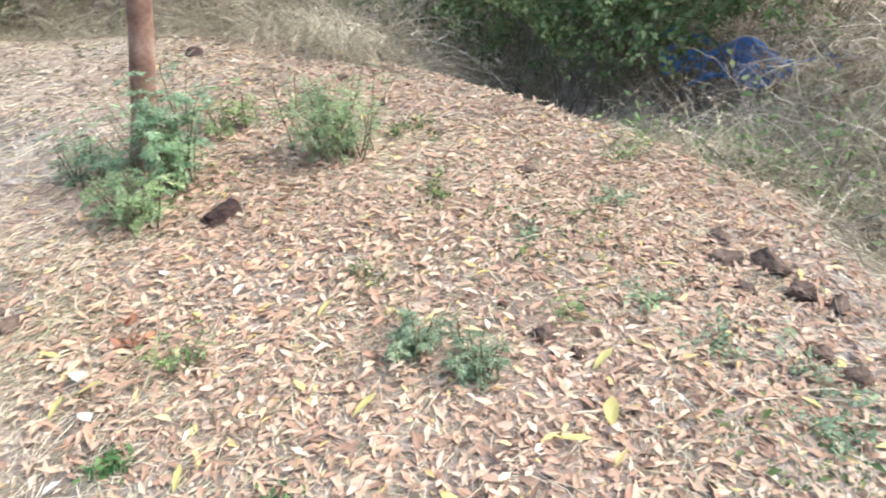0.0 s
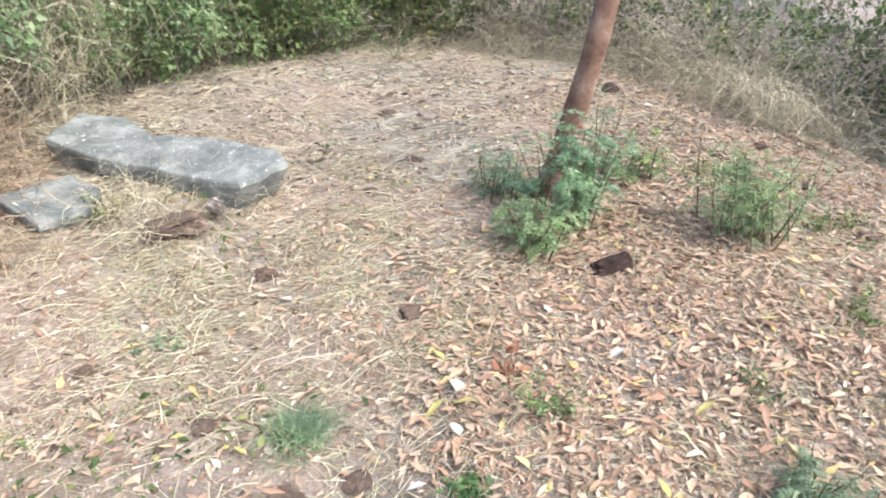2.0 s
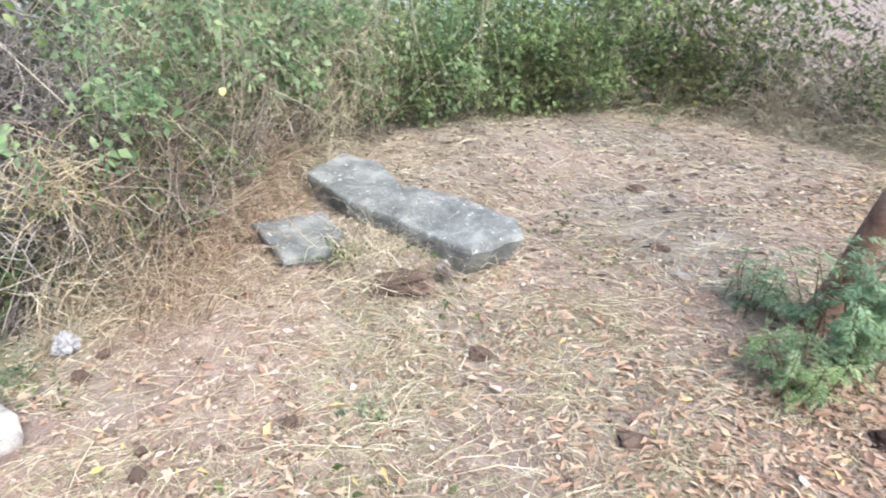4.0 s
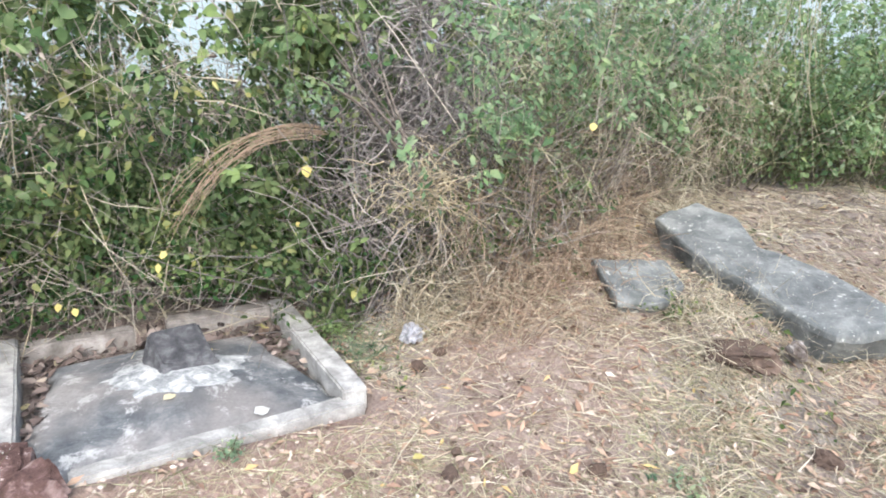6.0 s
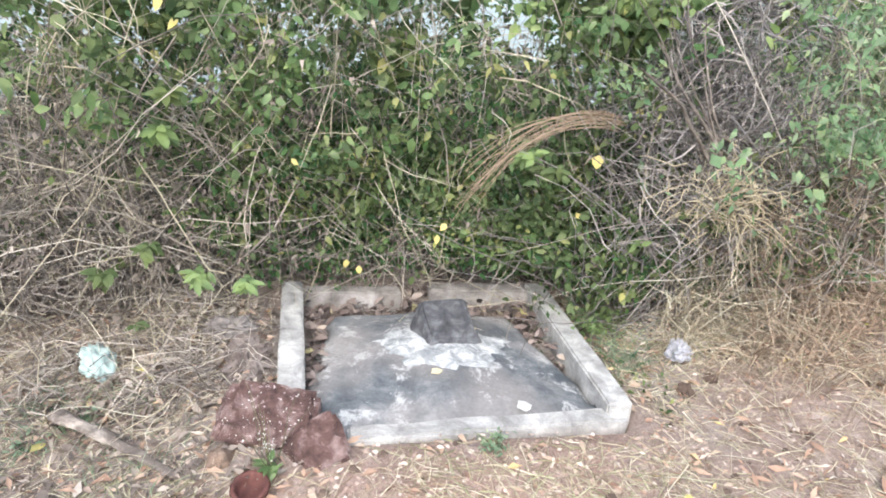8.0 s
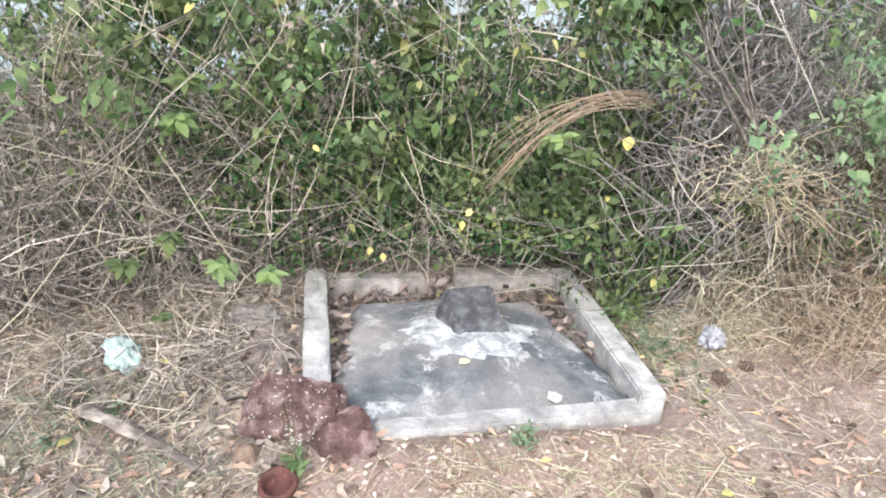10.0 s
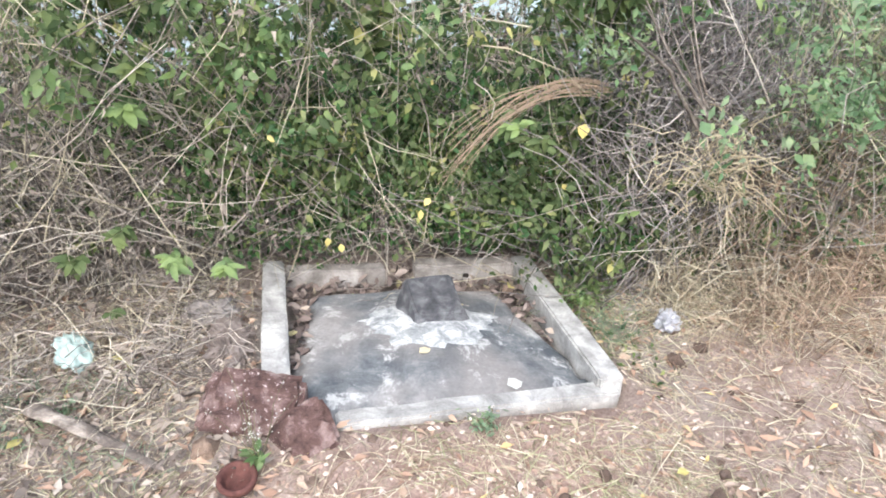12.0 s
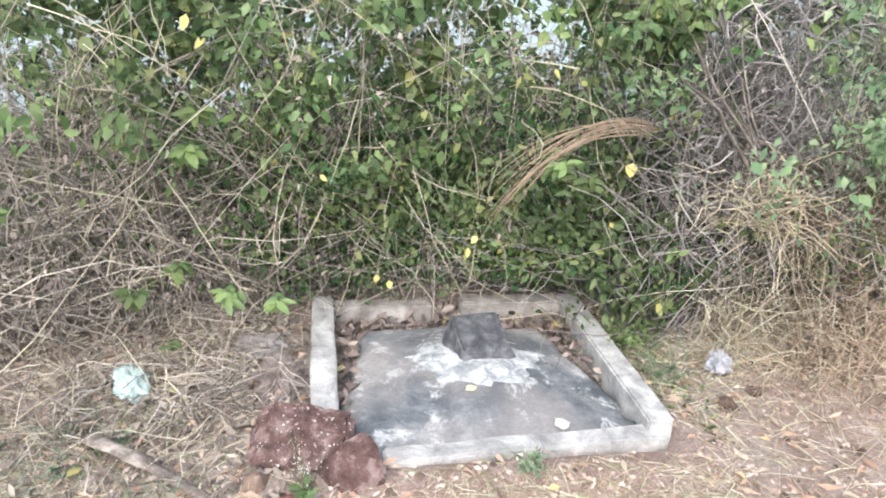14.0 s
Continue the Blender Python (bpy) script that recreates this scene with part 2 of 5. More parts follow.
def mesh_from(name, verts, faces, mat, soft=False):
    """A mesh from arrays: faces is an (n, 3) or (n, 4) array of corner numbers."""
    verts, faces = np.asarray(verts, np.float32), np.asarray(faces, np.int32)
    me = bpy.data.meshes.new(name)
    n, k = faces.shape
    me.vertices.add(len(verts))
    me.vertices.foreach_set("co", verts.ravel())
    me.loops.add(n * k)
    me.loops.foreach_set("vertex_index", faces.ravel())
    me.polygons.add(n)
    me.polygons.foreach_set("loop_start", np.arange(0, n * k, k, dtype=np.int32))
    if soft:
        me.polygons.foreach_set("use_smooth", np.ones(n, bool))
    me.update(calc_edges=True)
    me.materials.append(mat)
    return me


def thing(name, label, category, at=(0, 0, 0), data=None, group="", kind=""):
    ob = new(name, data)
    ob.location = at
    return tagged(ob, label, category, group, kind)


MANY = "dry_blades stem stems leaves leaflets rib blades stalks grass small_leaves dark_leaves dead_leaves top_leaves low_leaves bright_leaves flowers limb crown".split()


def part(name, me, parent, label=""):
    """Links mesh data given in world places as one part of a thing."""
    ob = new(name, me)
    ob.parent = parent
    ob.location = -parent.location
    return tagged(ob, label, kind="stuff" if name in MANY else "")


def unit(v):
    return v / np.maximum(np.linalg.norm(v, axis=-1, keepdims=True), 1e-9)


def grow(start, way, length, k=7, droop=0.0, jitter=0.2, r=rng):
    """Paths of k points from start, each bending down by droop and wandering by jitter."""
    start, d = np.asarray(start, float), unit(np.asarray(way, float))
    step = (np.asarray(length, float) / (k - 1))[:, None]
    pts = [start]
    drop = np.broadcast_to(np.asarray(droop, float), (len(start),))[:, None] * np.array([0, 0, -1.0])
    for _ in range(k - 1):
        d = unit(d + drop / (k - 1) + r.normal(0, jitter, d.shape) / math.sqrt(k - 1))
        pts.append(pts[-1] + d * step)
    return np.stack(pts, 1)


def frames_of(paths):
    t = unit(np.gradient(paths, axis=1))
    ref = np.where(np.abs(t[..., 2:3]) > 0.9, [1.0, 0, 0], [0, 0, 1.0])
    side = unit(np.cross(t, ref))
    return t, side, np.cross(side, t)


def tubes(paths, radius, sides=3, taper=0.35):
    n, k, _ = paths.shape
    _, side, up = frames_of(paths)
    rad = np.broadcast_to(np.asarray(radius, float), (n,))[:, None] * np.linspace(1, taper, k)
    ang = np.arange(sides) * 2 * math.pi / sides
    v = paths[:, :, None] + rad[..., None, None] * (np.cos(ang)[:, None] * side[:, :, None] + np.sin(ang)[:, None] * up[:, :, None])
    i = np.arange(n)[:, None, None] * k * sides + np.arange(k - 1)[:, None] * sides + np.arange(sides)
    j = np.arange(n)[:, None, None] * k * sides + np.arange(k - 1)[:, None] * sides + (np.arange(sides) + 1) % sides
    return v.reshape(-1, 3), np.stack([i, j, j + sides, i + sides], -1).reshape(-1, 4)


def ribbons(paths, width, r=rng):
    n, k, _ = paths.shape
    t, side, up = frames_of(paths)
    a = r.uniform(0, math.pi, (n, 1, 1))
    s = np.cos(a) * side + np.sin(a) * up
    w = (np.broadcast_to(np.asarray(width, float), (n,))[:, None] * np.linspace(1, 0.25, k))[..., None] / 2
    v = np.stack([paths - s * w, paths + s * w], 2)
    i = np.arange(n)[:, None] * k * 2 + np.arange(k - 1) * 2
    return v.reshape(-1, 3), np.stack([i, i + 1, i + 3, i + 2], -1).reshape(-1, 4)


def leaves(at, axis, normal, length, ratio=0.4, fold=0.25, curl=0.25, r=rng, fine=True):
    """Pointed leaves of eight corners, folded along the rib and curled along their length."""
    at = np.asarray(at, float)
    n = len(at)
    axis = unit(np.asarray(axis, float))
    side = unit(np.cross(np.asarray(normal, float), axis))
    up = np.cross(axis, side)
    length = np.broadcast_to(np.asarray(length, float), (n,))
    wide = length * ratio * r.uniform(0.75, 1.25, n) / 2
    f, c = fold * r.uniform(0.2, 1.6, n), curl * r.uniform(-0.6, 1.6, n)
    rows = []
    if not fine:
        for u, x, w in ((0, 0, 0), (0.42, -1, 0.95), (0.45, 0, 0), (0.42, 1, 0.95), (1, 0, 0)):
            z = f * abs(x) * w * wide - c * (u ** 2) * length
            rows.append(at + axis * (u * length)[:, None] + side * (x * w * wide)[:, None] + up * z[:, None])
        tri = np.array([(0, 2, 1), (0, 3, 2), (1, 2, 4), (2, 3, 4)])
        return np.stack(rows, 1).reshape(-1, 3), (np.arange(n)[:, None, None] * 5 + tri).reshape(-1, 3)
    for u, x, w in ((0, 0, 0), (0.33, -1, 0.95), (0.33, 0, 0), (0.33, 1, 0.95), (0.7, -1, 0.7), (0.7, 0, 0), (0.7, 1, 0.7), (1, 0, 0)):
        z = f * abs(x) * w * wide - c * (u ** 2) * length
        rows.append(at + axis * (u * length)[:, None] + side * (x * w * wide)[:, None] + up * z[:, None])
    v = np.stack(rows, 1).reshape(-1, 3)
    tri = np.array([(0, 2, 1), (0, 3, 2), (1, 2, 5), (1, 5, 4), (2, 3, 6), (2, 6, 5), (4, 5, 7), (5, 6, 7)])
    return v, (np.arange(n)[:, None, None] * 8 + tri).reshape(-1, 3)


def along(paths, n, spread, low=0.15, r=rng):
    """n points near the given paths."""
    i, u = r.integers(0, len(paths), n), r.uniform(low, 1, n) * (paths.shape[1] - 1)
    a = np.minimum(u.astype(int), paths.shape[1] - 2)
    f = (u - a)[:, None]
    return paths[i, a] * (1 - f) + paths[i, a + 1] * f + r.normal(0, spread, (n, 3))


def ball_ways(n, r=rng):
    return unit(r.normal(0, 1, (n, 3)))


def boulder(name, size, mat, seed, cuts=7, rough=0.06, detail=3, soft=False):
    """A broken stone: a ball cut by flat faces and roughened, standing on z = 0."""
    rr = np.random.default_rng(seed)
    bm = bmesh.new()
    bmesh.ops.create_icosphere(bm, subdivisions=detail, radius=1.0)
    planes = [(Vector(unit(rr.normal(0, 1, 3))), rr.uniform(0.5, 0.8)) for _ in range(cuts)]
    for v in bm.verts:
        p = v.co.copy()
        for nrm, d in planes:
            over = p.dot(nrm) - d
            if over > 0:
                p -= nrm * over * 0.98
        q = p * 2.3 + Vector((seed * 3.1, 0, 0))
        p *= 1 + rough * 1.6 * noise.noise(q) + rough * noise.noise(q * 3.7)
        v.co = Vector((p.x * size[0] / 2, p.y * size[1] / 2, p.z * size[2] / 2))
    low = min(v.co.z for v in bm.verts)
    for v in bm.verts:
        v.co.z -= low
    me = bpy.data.meshes.new(name)
    bm.to_mesh(me)
    bm.free()
    if soft:
        me.polygons.foreach_set("use_smooth", np.ones(len(me.polygons), bool))
    me.materials.append(mat)
    return me


def block(name, x0, x1, y0, y1, z0, z1, mat, rough=0.004, seed=0, shape=None, cuts=10):
    """A cast block with bevelled, slightly worn edges; shape moves its points."""
    bm = bmesh.new()
    bmesh.ops.create_cube(bm, size=1)
    for v in bm.verts:
        v.co = Vector((x0 if v.co.x < 0 else x1, y0 if v.co.y < 0 else y1, z0 if v.co.z < 0 else z1))
    longest = max(x1 - x0, y1 - y0)
    edges = [e for e in bm.edges if e.calc_length() > 0.25 * longest]
    bmesh.ops.subdivide_edges(bm, edges=edges, cuts=cuts, use_grid_fill=True)
    bmesh.ops.bevel(bm, geom=[e for e in bm.edges if e.calc_face_angle(0) > 0.5], offset=0.008, segments=2, affect="EDGES")
    for v in bm.verts:
        q = v.co * 9 + Vector((seed, seed, 0))
        v.co += noise.noise_vector(q) * rough + noise.noise_vector(q * 3) * rough * 0.5
        if shape:
            v.co = shape(v.co)
    me = bpy.data.meshes.new(name)
    bm.to_mesh(me)
    bm.free()
    me.materials.append(mat)
    return me


# ---- ground ----
def plot_plane(x, y):
    """The level on which the cement plot was cast; it leans a little."""
    return 0.06 - 0.05 * x - 0.051 * y


EDGE_X = (-3.0, 1.2, 1.9, 2.9, 3.6, 4.5, 5.3, 6.6, 9.0)
EDGE_Y = (-4.1, -4.5, -4.75, -4.6, -4.4, -4.15, -3.75, -3.5, -3.3)
WAVES = np.random.default_rng(3).normal(0, 1, (14, 2)) * np.linspace(1.5, 9, 14)[:, None]


def past_edge(x, y):
    return np.interp(x, EDGE_X, EDGE_Y) - np.asarray(y, float)


def ground_z(x, y):
    x, y = np.asarray(x, float), np.asarray(y, float)
    z = 0.19 * smooth(1.3, 2.6, x) * smooth(-0.9, 0.2, y) * (1 - smooth(4.5, 8, x)) + 0.05 * smooth(0.4, 1.3, y)
    near = np.hypot(np.maximum(np.abs(x - 0.6) - 0.6, 0), np.maximum(np.abs(y - 0.45) - 0.49, 0))
    w = np.exp(-(near / 0.32) ** 2)
    z = z * (1 - w) + (plot_plane(x, y) + 0.024) * w
    z = np.where(near <= 0.001, z - 0.06, z)
    d = past_edge(x, y)
    z = z - 0.1 * smooth(-1.4, 0, d) - (0.3 + 0.45 * smooth(2.5, 3.5, x)) * smooth(-0.05, 0.75, d) + (0.55 + 0.3 * smooth(2.5, 3.5, x)) * smooth(0.8, 2.2, d)
    z = z - 90 * smooth(2.2, 300, y) - 4 * smooth(2.0, 7, y) + 0.06 * np.exp(-((x - 3.05) / 0.45) ** 2 - ((y + 0.55) / 0.5) ** 2) + 0.06 * np.exp(-((x - 2.7) / 0.3) ** 2 - ((y + 0.45) / 0.25) ** 2)
    lump = sum(np.sin(x * a + y * b + 1.7 * i) / (1 + 0.35 * i) for i, (a, b) in enumerate(WAVES))
    far = 1 - smooth(0.0, 6, np.maximum(np.abs(x - 3) - 7, np.abs(y + 1.5) - 6))
    return z + 0.007 * lump * far * (1 - 0.85 * w)


gx = np.concatenate([[-400, -150, -60, -25, -12, -7, -5], np.arange(-4, 9.01, 0.075), [10, 12, 15, 20, 35, 80, 180, 400]])
gy = np.concatenate([[-400, -150, -60, -30, -18, -13, -11, -9.5], np.arange(-8.5, 3.01, 0.075), [3.5, 4.5, 6, 9, 15, 30, 80, 180, 400]])
X, Y = np.meshgrid(gx, gy)
gv = np.stack([X.ravel(), Y.ravel(), ground_z(X, Y).ravel()], 1)
cols = len(gx)
gi = (np.arange(len(gy) - 1)[:, None] * cols + np.arange(cols - 1)).ravel()
thing("ground", "dusty grey-brown dry earth with redder patches", "ground", data=mesh_from("ground", gv, np.stack([gi, gi + 1, gi + cols + 1, gi + cols], 1), SOIL, True), kind="structure")


def on_ground(x, y, lift=0.0):
    return (x, y, float(ground_z(x, y)) + lift)


def free_spot(x, y):
    """Outside the plot."""
    return ~((x > -0.03) & (x < 1.24) & (y > -0.09) & (y < 1.0))


def scatter(n, weight, x0=-2.5, x1=7.5, y0=-4.9, y1=0.9, r=rng):
    """n ground points drawn by weight(x, y) in 0..1."""
    out = []
    have = 0
    while have < n:
        x, y = r.uniform(x0, x1, 4 * n), r.uniform(y0, y1, 4 * n)
        keep = (r.uniform(0, 1, 4 * n) < weight(x, y)) & free_spot(x, y)
        out.append(np.stack([x[keep], y[keep]], 1))
        have += keep.sum()
    p = np.concatenate(out)[:n]
    return np.column_stack([p, ground_z(p[:, 0], p[:, 1])])


def patchy(x, y, f=2.0, s=0.0):
    return 0.5 + 0.5 * np.sin(x * f + 1.3 * np.sin(y * f * 0.7 + s)) * np.cos(y * f * 1.1 + 1.7 * np.sin(x * f * 0.6 + s))


def closeness(x, y):
    return 1 / (1 + (np.hypot(x - 0.2, y + 2.2) / 2.6) ** 2)


# ---- cement plot ----
plot = thing("cement_plot", "square grey cement slab framed by worn concrete kerbs, on bare earth", "cement plot", (0.6, 0.4, 0.0))


def tilt(co):
    return Vector((co.x, co.y, co.z + plot_plane(co.x, co.y)))


part("kerb", block("kerb", -0.012, 0.078, 0.0, 0.968, -0.12, 0.092, KERB, seed=1, shape=tilt), plot, "cracked pale concrete kerb")
part("kerb", block("kerb", 1.108, 1.208, -0.012, 0.975, -0.12, 0.088, KERB, seed=2, shape=tilt), plot, "pale concrete kerb with a chipped end")
# the two back kerbs take the colour that holds dirt and hedge shade
part("kerb", block("kerb", 0.08, 0.508, 0.885, 0.968, -0.12, 0.07, KERB_BROWN, 0.006, seed=3, shape=tilt), plot, "short concrete kerb, dirt and hedge shade in its colour, broken off at one end")
part("kerb", block("kerb", 0.642, 1.106, 0.885, 0.975, -0.12, 0.085, KERB_BROWN, 0.006, seed=4, shape=tilt), plot, "short concrete kerb under overhanging leaves, dirt and hedge shade in its colour")
part("kerb", block("kerb", 0.21, 1.185, -0.052, 0.026, -0.12, 0.043, KERB, 0.006, seed=5, shape=lambda c: tilt(c) + Vector((0, -0.055 * (1 - c.x), 0))), plot, "low whitish concrete front kerb")


def floated_slab():
    """The slab swells gently to its middle and breaks off short of the back kerb."""
    n = 46
    u, v = np.meshgrid(np.linspace(0, 1, n), np.linspace(0, 1, n))
    wob = 0.016 * np.sin(v * 9) + 0.01 * np.sin(v * 23 + 1)
    x0, x1 = 0.085 + 0.07 * smooth(0.3, 1.0, v) + wob * v, 1.106 - 0.13 * smooth(0.3, 1.0, v) + wob * v
    x = x0 + (x1 - x0) * u
    front = -0.035 - 0.055 * (1 - u)
    y = front + (0.77 + 0.03 * np.sin(u * 3.14) + 0.012 * np.sin(u * 14) - front) * v
    y = np.where(u < 0.12, y - 0.04 * (1 - u / 0.12) * (1 - v), y)
    dome = np.sin(np.clip(u, 0, 1) * math.pi) * np.sin(np.clip(v * 0.9 + 0.05, 0, 1) * math.pi)
    edge = smooth(0, 0.04, np.minimum(np.minimum(u, 1 - u), 1 - v))
    z = plot_plane(x, y) + 0.02 + 0.055 * dome - 0.03 * (1 - edge) * (v > 0.15) + 0.0018 * np.sin(x * 31 + 2 * np.sin(y * 17)) * np.cos(y * 27)
    top = np.stack([x, y, z], -1).reshape(-1, 3)
    rim = np.concatenate([np.arange(n), np.arange(n, n * n, n) + n - 1, np.arange(n * n - 2, n * n - n - 1, -1), np.arange(n * n - 2 * n, 0, -n)])
    low = top[rim] - (0, 0, 0.07)
    i = (np.arange(n - 1)[:, None] * n + np.arange(n - 1)).ravel()
    m = len(rim)
    k = np.arange(m)
    faces = np.concatenate([np.stack([i, i + 1, i + n + 1, i + n], 1), np.stack([rim, k + n * n, (k + 1) % m + n * n, np.roll(rim, -1)], 1)])
    return np.concatenate([top, low]), faces


part("slab", mesh_from("slab", *floated_slab(), SLAB, True), plot, "hand-floated grey cement with pale bloom and damp stains")


def slab_z(x, y):
    u, v = (x - 0.12) / 0.93, (y + 0.05) / 0.82
    return plot_plane(x, y) + 0.02 + 0.055 * math.sin(u * math.pi) * math.sin((v * 0.9 + 0.05) * math.pi)


def lime_collar():
    """A rough ring of white mortar that holds the dark stone."""
    bm = bmesh.new()
    rings, seg = 9, 64
    rows = []
    for r in range(rings):
        t = r / (rings - 1)
        row = []
        for s in range(seg):
            a = s / seg * 2 * math.pi
            rad = t * (1 + 0.4 * noise.noise(Vector((math.cos(a) * 1.9, math.sin(a) * 1.9, 4))) + 0.2 * noise.noise(Vector((math.cos(a) * 7, math.sin(a) * 7, 2))))
            x, y = 0.6 + 0.27 * rad * math.cos(a), 0.45 + 0.21 * rad * math.sin(a)
            h = 0.014 * (1 - t ** 1.4) + 0.003 * (1 - t ** 9) + 0.004 * noise.noise(Vector((x * 40, y * 40, 0))) * (1 - t ** 6) - 0.004 * t ** 6
            row.append(bm.verts.new((x, y, slab_z(x, y) + h)))
        rows.append(row)
    for r in range(1, rings - 1):
        for s in range(seg):
            bm.faces.new((rows[r][s], rows[r + 1][s], rows[r + 1][(s + 1) % seg], rows[r][(s + 1) % seg]))
    bm.faces.new(rows[1])
    for v in rows[0]:
        bm.verts.remove(v)
    for f in bm.faces:
        f.smooth = True
    me = bpy.data.meshes.new("mortar_collar")
    bm.to_mesh(me)
    bm.free()
    me.materials.append(LIME)
    return me


part("mortar_collar", lime_collar(), plot, "rough whitish mortar round the dark stone")


def chiselled(name, size, mat, seed, taper=(0.8, 0.8), shift=(0.0, 0.0), slope=(0.0, 0.0), jitter=0.06, bevel=0.02, rough=0.012, base=0.0):
    """A broken block: the top is smaller, shifted and sloped, corners uneven, edges worn, faces rough."""
    rr = np.random.default_rng(seed)
    bm = bmesh.new()
    bmesh.ops.create_cube(bm, size=1)
    for v in bm.verts:
        top = v.co.z > 0
        x, y = v.co.x * size[0], v.co.y * size[1]
        if top:
            x, y = x * taper[0] + shift[0], y * taper[1] + shift[1]
        z = (size[2] + slope[0] * v.co.x + slope[1] * v.co.y) if top else base
        v.co = Vector((x, y, z)) + Vector(rr.normal(0, jitter, 3)) * min(size) * (1 if top else 0.6)
    bmesh.ops.triangulate(bm, faces=bm.faces)
    bmesh.ops.bevel(bm, geom=list(bm.edges), offset=bevel, segments=2, affect="EDGES", clamp_overlap=True)
    for cuts in (2, 2):
        bmesh.ops.triangulate(bm, faces=bm.faces)
        bmesh.ops.subdivide_edges(bm, edges=[e for e in bm.edges if e.calc_length() > 0.022], cuts=cuts, use_grid_fill=True)
    for v in bm.verts:
        q = v.co * 9 + Vector((seed, 0, 0))
        v.co += noise.noise_vector(q) * rough + noise.noise_vector(q * 3.3) * rough * 0.5 + noise.noise_vector(q * 9) * rough * 0.2
    bmesh.ops.recalc_face_normals(bm, faces=bm.faces)
    me = bpy.data.meshes.new(name)
    bm.to_mesh(me)
    bm.free()
    me.materials.append(mat)
    return me


thing("dark_stone", "wedge-shaped dark basalt stone set in white mortar on the slab", "stone", (0.635, 0.5, slab_z(0.635, 0.5) - 0.004),
      chiselled("dark_stone", (0.255, 0.21, 0.085), BLACK_STONE, 5, (0.8, 0.86), (0.01, 0.015), (-0.012, 0.075), 0.04, 0.009, 0.0035)).rotation_euler = (0.0, 0.0, 0.16)


# ---- rocks, stone slabs and earth ----
def broken_rock(name, size, mat, seed, points=16, rough=0.03):
    """An angular broken stone: a hull of scattered points, its faces roughened and edges worn."""
    rr = np.random.default_rng(seed)
    bm = bmesh.new()
    for q in unit(rr.normal(0, 1, (points, 3))) * rr.uniform(0.8, 1.0, (points, 1)):
        bm.verts.new(q)
    got = bmesh.ops.convex_hull(bm, input=bm.verts)
    for v in [v for v in bm.verts if not v.link_faces]:
        bm.verts.remove(v)
    bmesh.ops.bevel(bm, geom=list(bm.edges), offset=0.05, segments=2, affect="EDGES")
    bmesh.ops.triangulate(bm, faces=bm.faces)
    bmesh.ops.subdivide_edges(bm, edges=[e for e in bm.edges if e.calc_length() > 0.2], cuts=3, use_grid_fill=True)
    for v in bm.verts:
        q = v.co * 3 + Vector((seed, 0, 0))
        v.co *= 1 + rough * 2 * noise.noise(q) + rough * noise.noise(q * 3) + rough * 0.6 * noise.noise(q * 8)
        v.co = Vector((v.co.x * size[0] / 2, v.co.y * size[1] / 2, v.co.z * size[2] / 2))
    low = min(v.co.z for v in bm.verts)
    for v in bm.verts:
        v.co.z -= low
    me = bpy.data.meshes.new(name)
    bm.to_mesh(me)
    bm.free()
    me.materials.append(mat)
    return me


def rock_at(name, label, x, y, size, mat, seed, turn=0.0, tip=(0, 0), sink=0.02, lift=0.0, cuts=7, rough=0.06, category="rock", group="", detail=3):
    ob = thing(name, label, category, data=broken_rock(name, size, mat, seed, 12 + cuts, rough), group=group)
    ob.matrix_world = pose(*on_ground(x, y, lift - sink), tip[0], tip[1], turn)
    return ob


big_rock = thing("laterite_rock", "large dark red laterite rock dusted with white specks, leaning on another", "rock", on_ground(-0.035, 0.0, -0.01),
                 chiselled("laterite_rock", (0.34, 0.2, 0.105), LATERITE_DUSTED, 8, (0.8, 0.62), (0.0, 0.02), (-0.02, 0.07), 0.05, 0.02, 0.014))
big_rock.rotation_euler = (-0.08, 0.12, -0.12)
small_rock = thing("laterite_rock", "smaller brown laterite rock beside the kerb's corner", "rock", on_ground(0.105, -0.125, -0.02),
                   chiselled("laterite_rock", (0.215, 0.15, 0.085), LATERITE, 21, (0.72, 0.6), (0.02, 0.02), (0.03, 0.05), 0.06, 0.016, 0.01))
small_rock.rotation_euler = (0.0, -0.12, 0.3)
rock_at("grey_rock", "small grey stone half hidden by a weed", -0.16, -0.1, (0.14, 0.1, 0.07), CLOD_PALE, 5, 40)


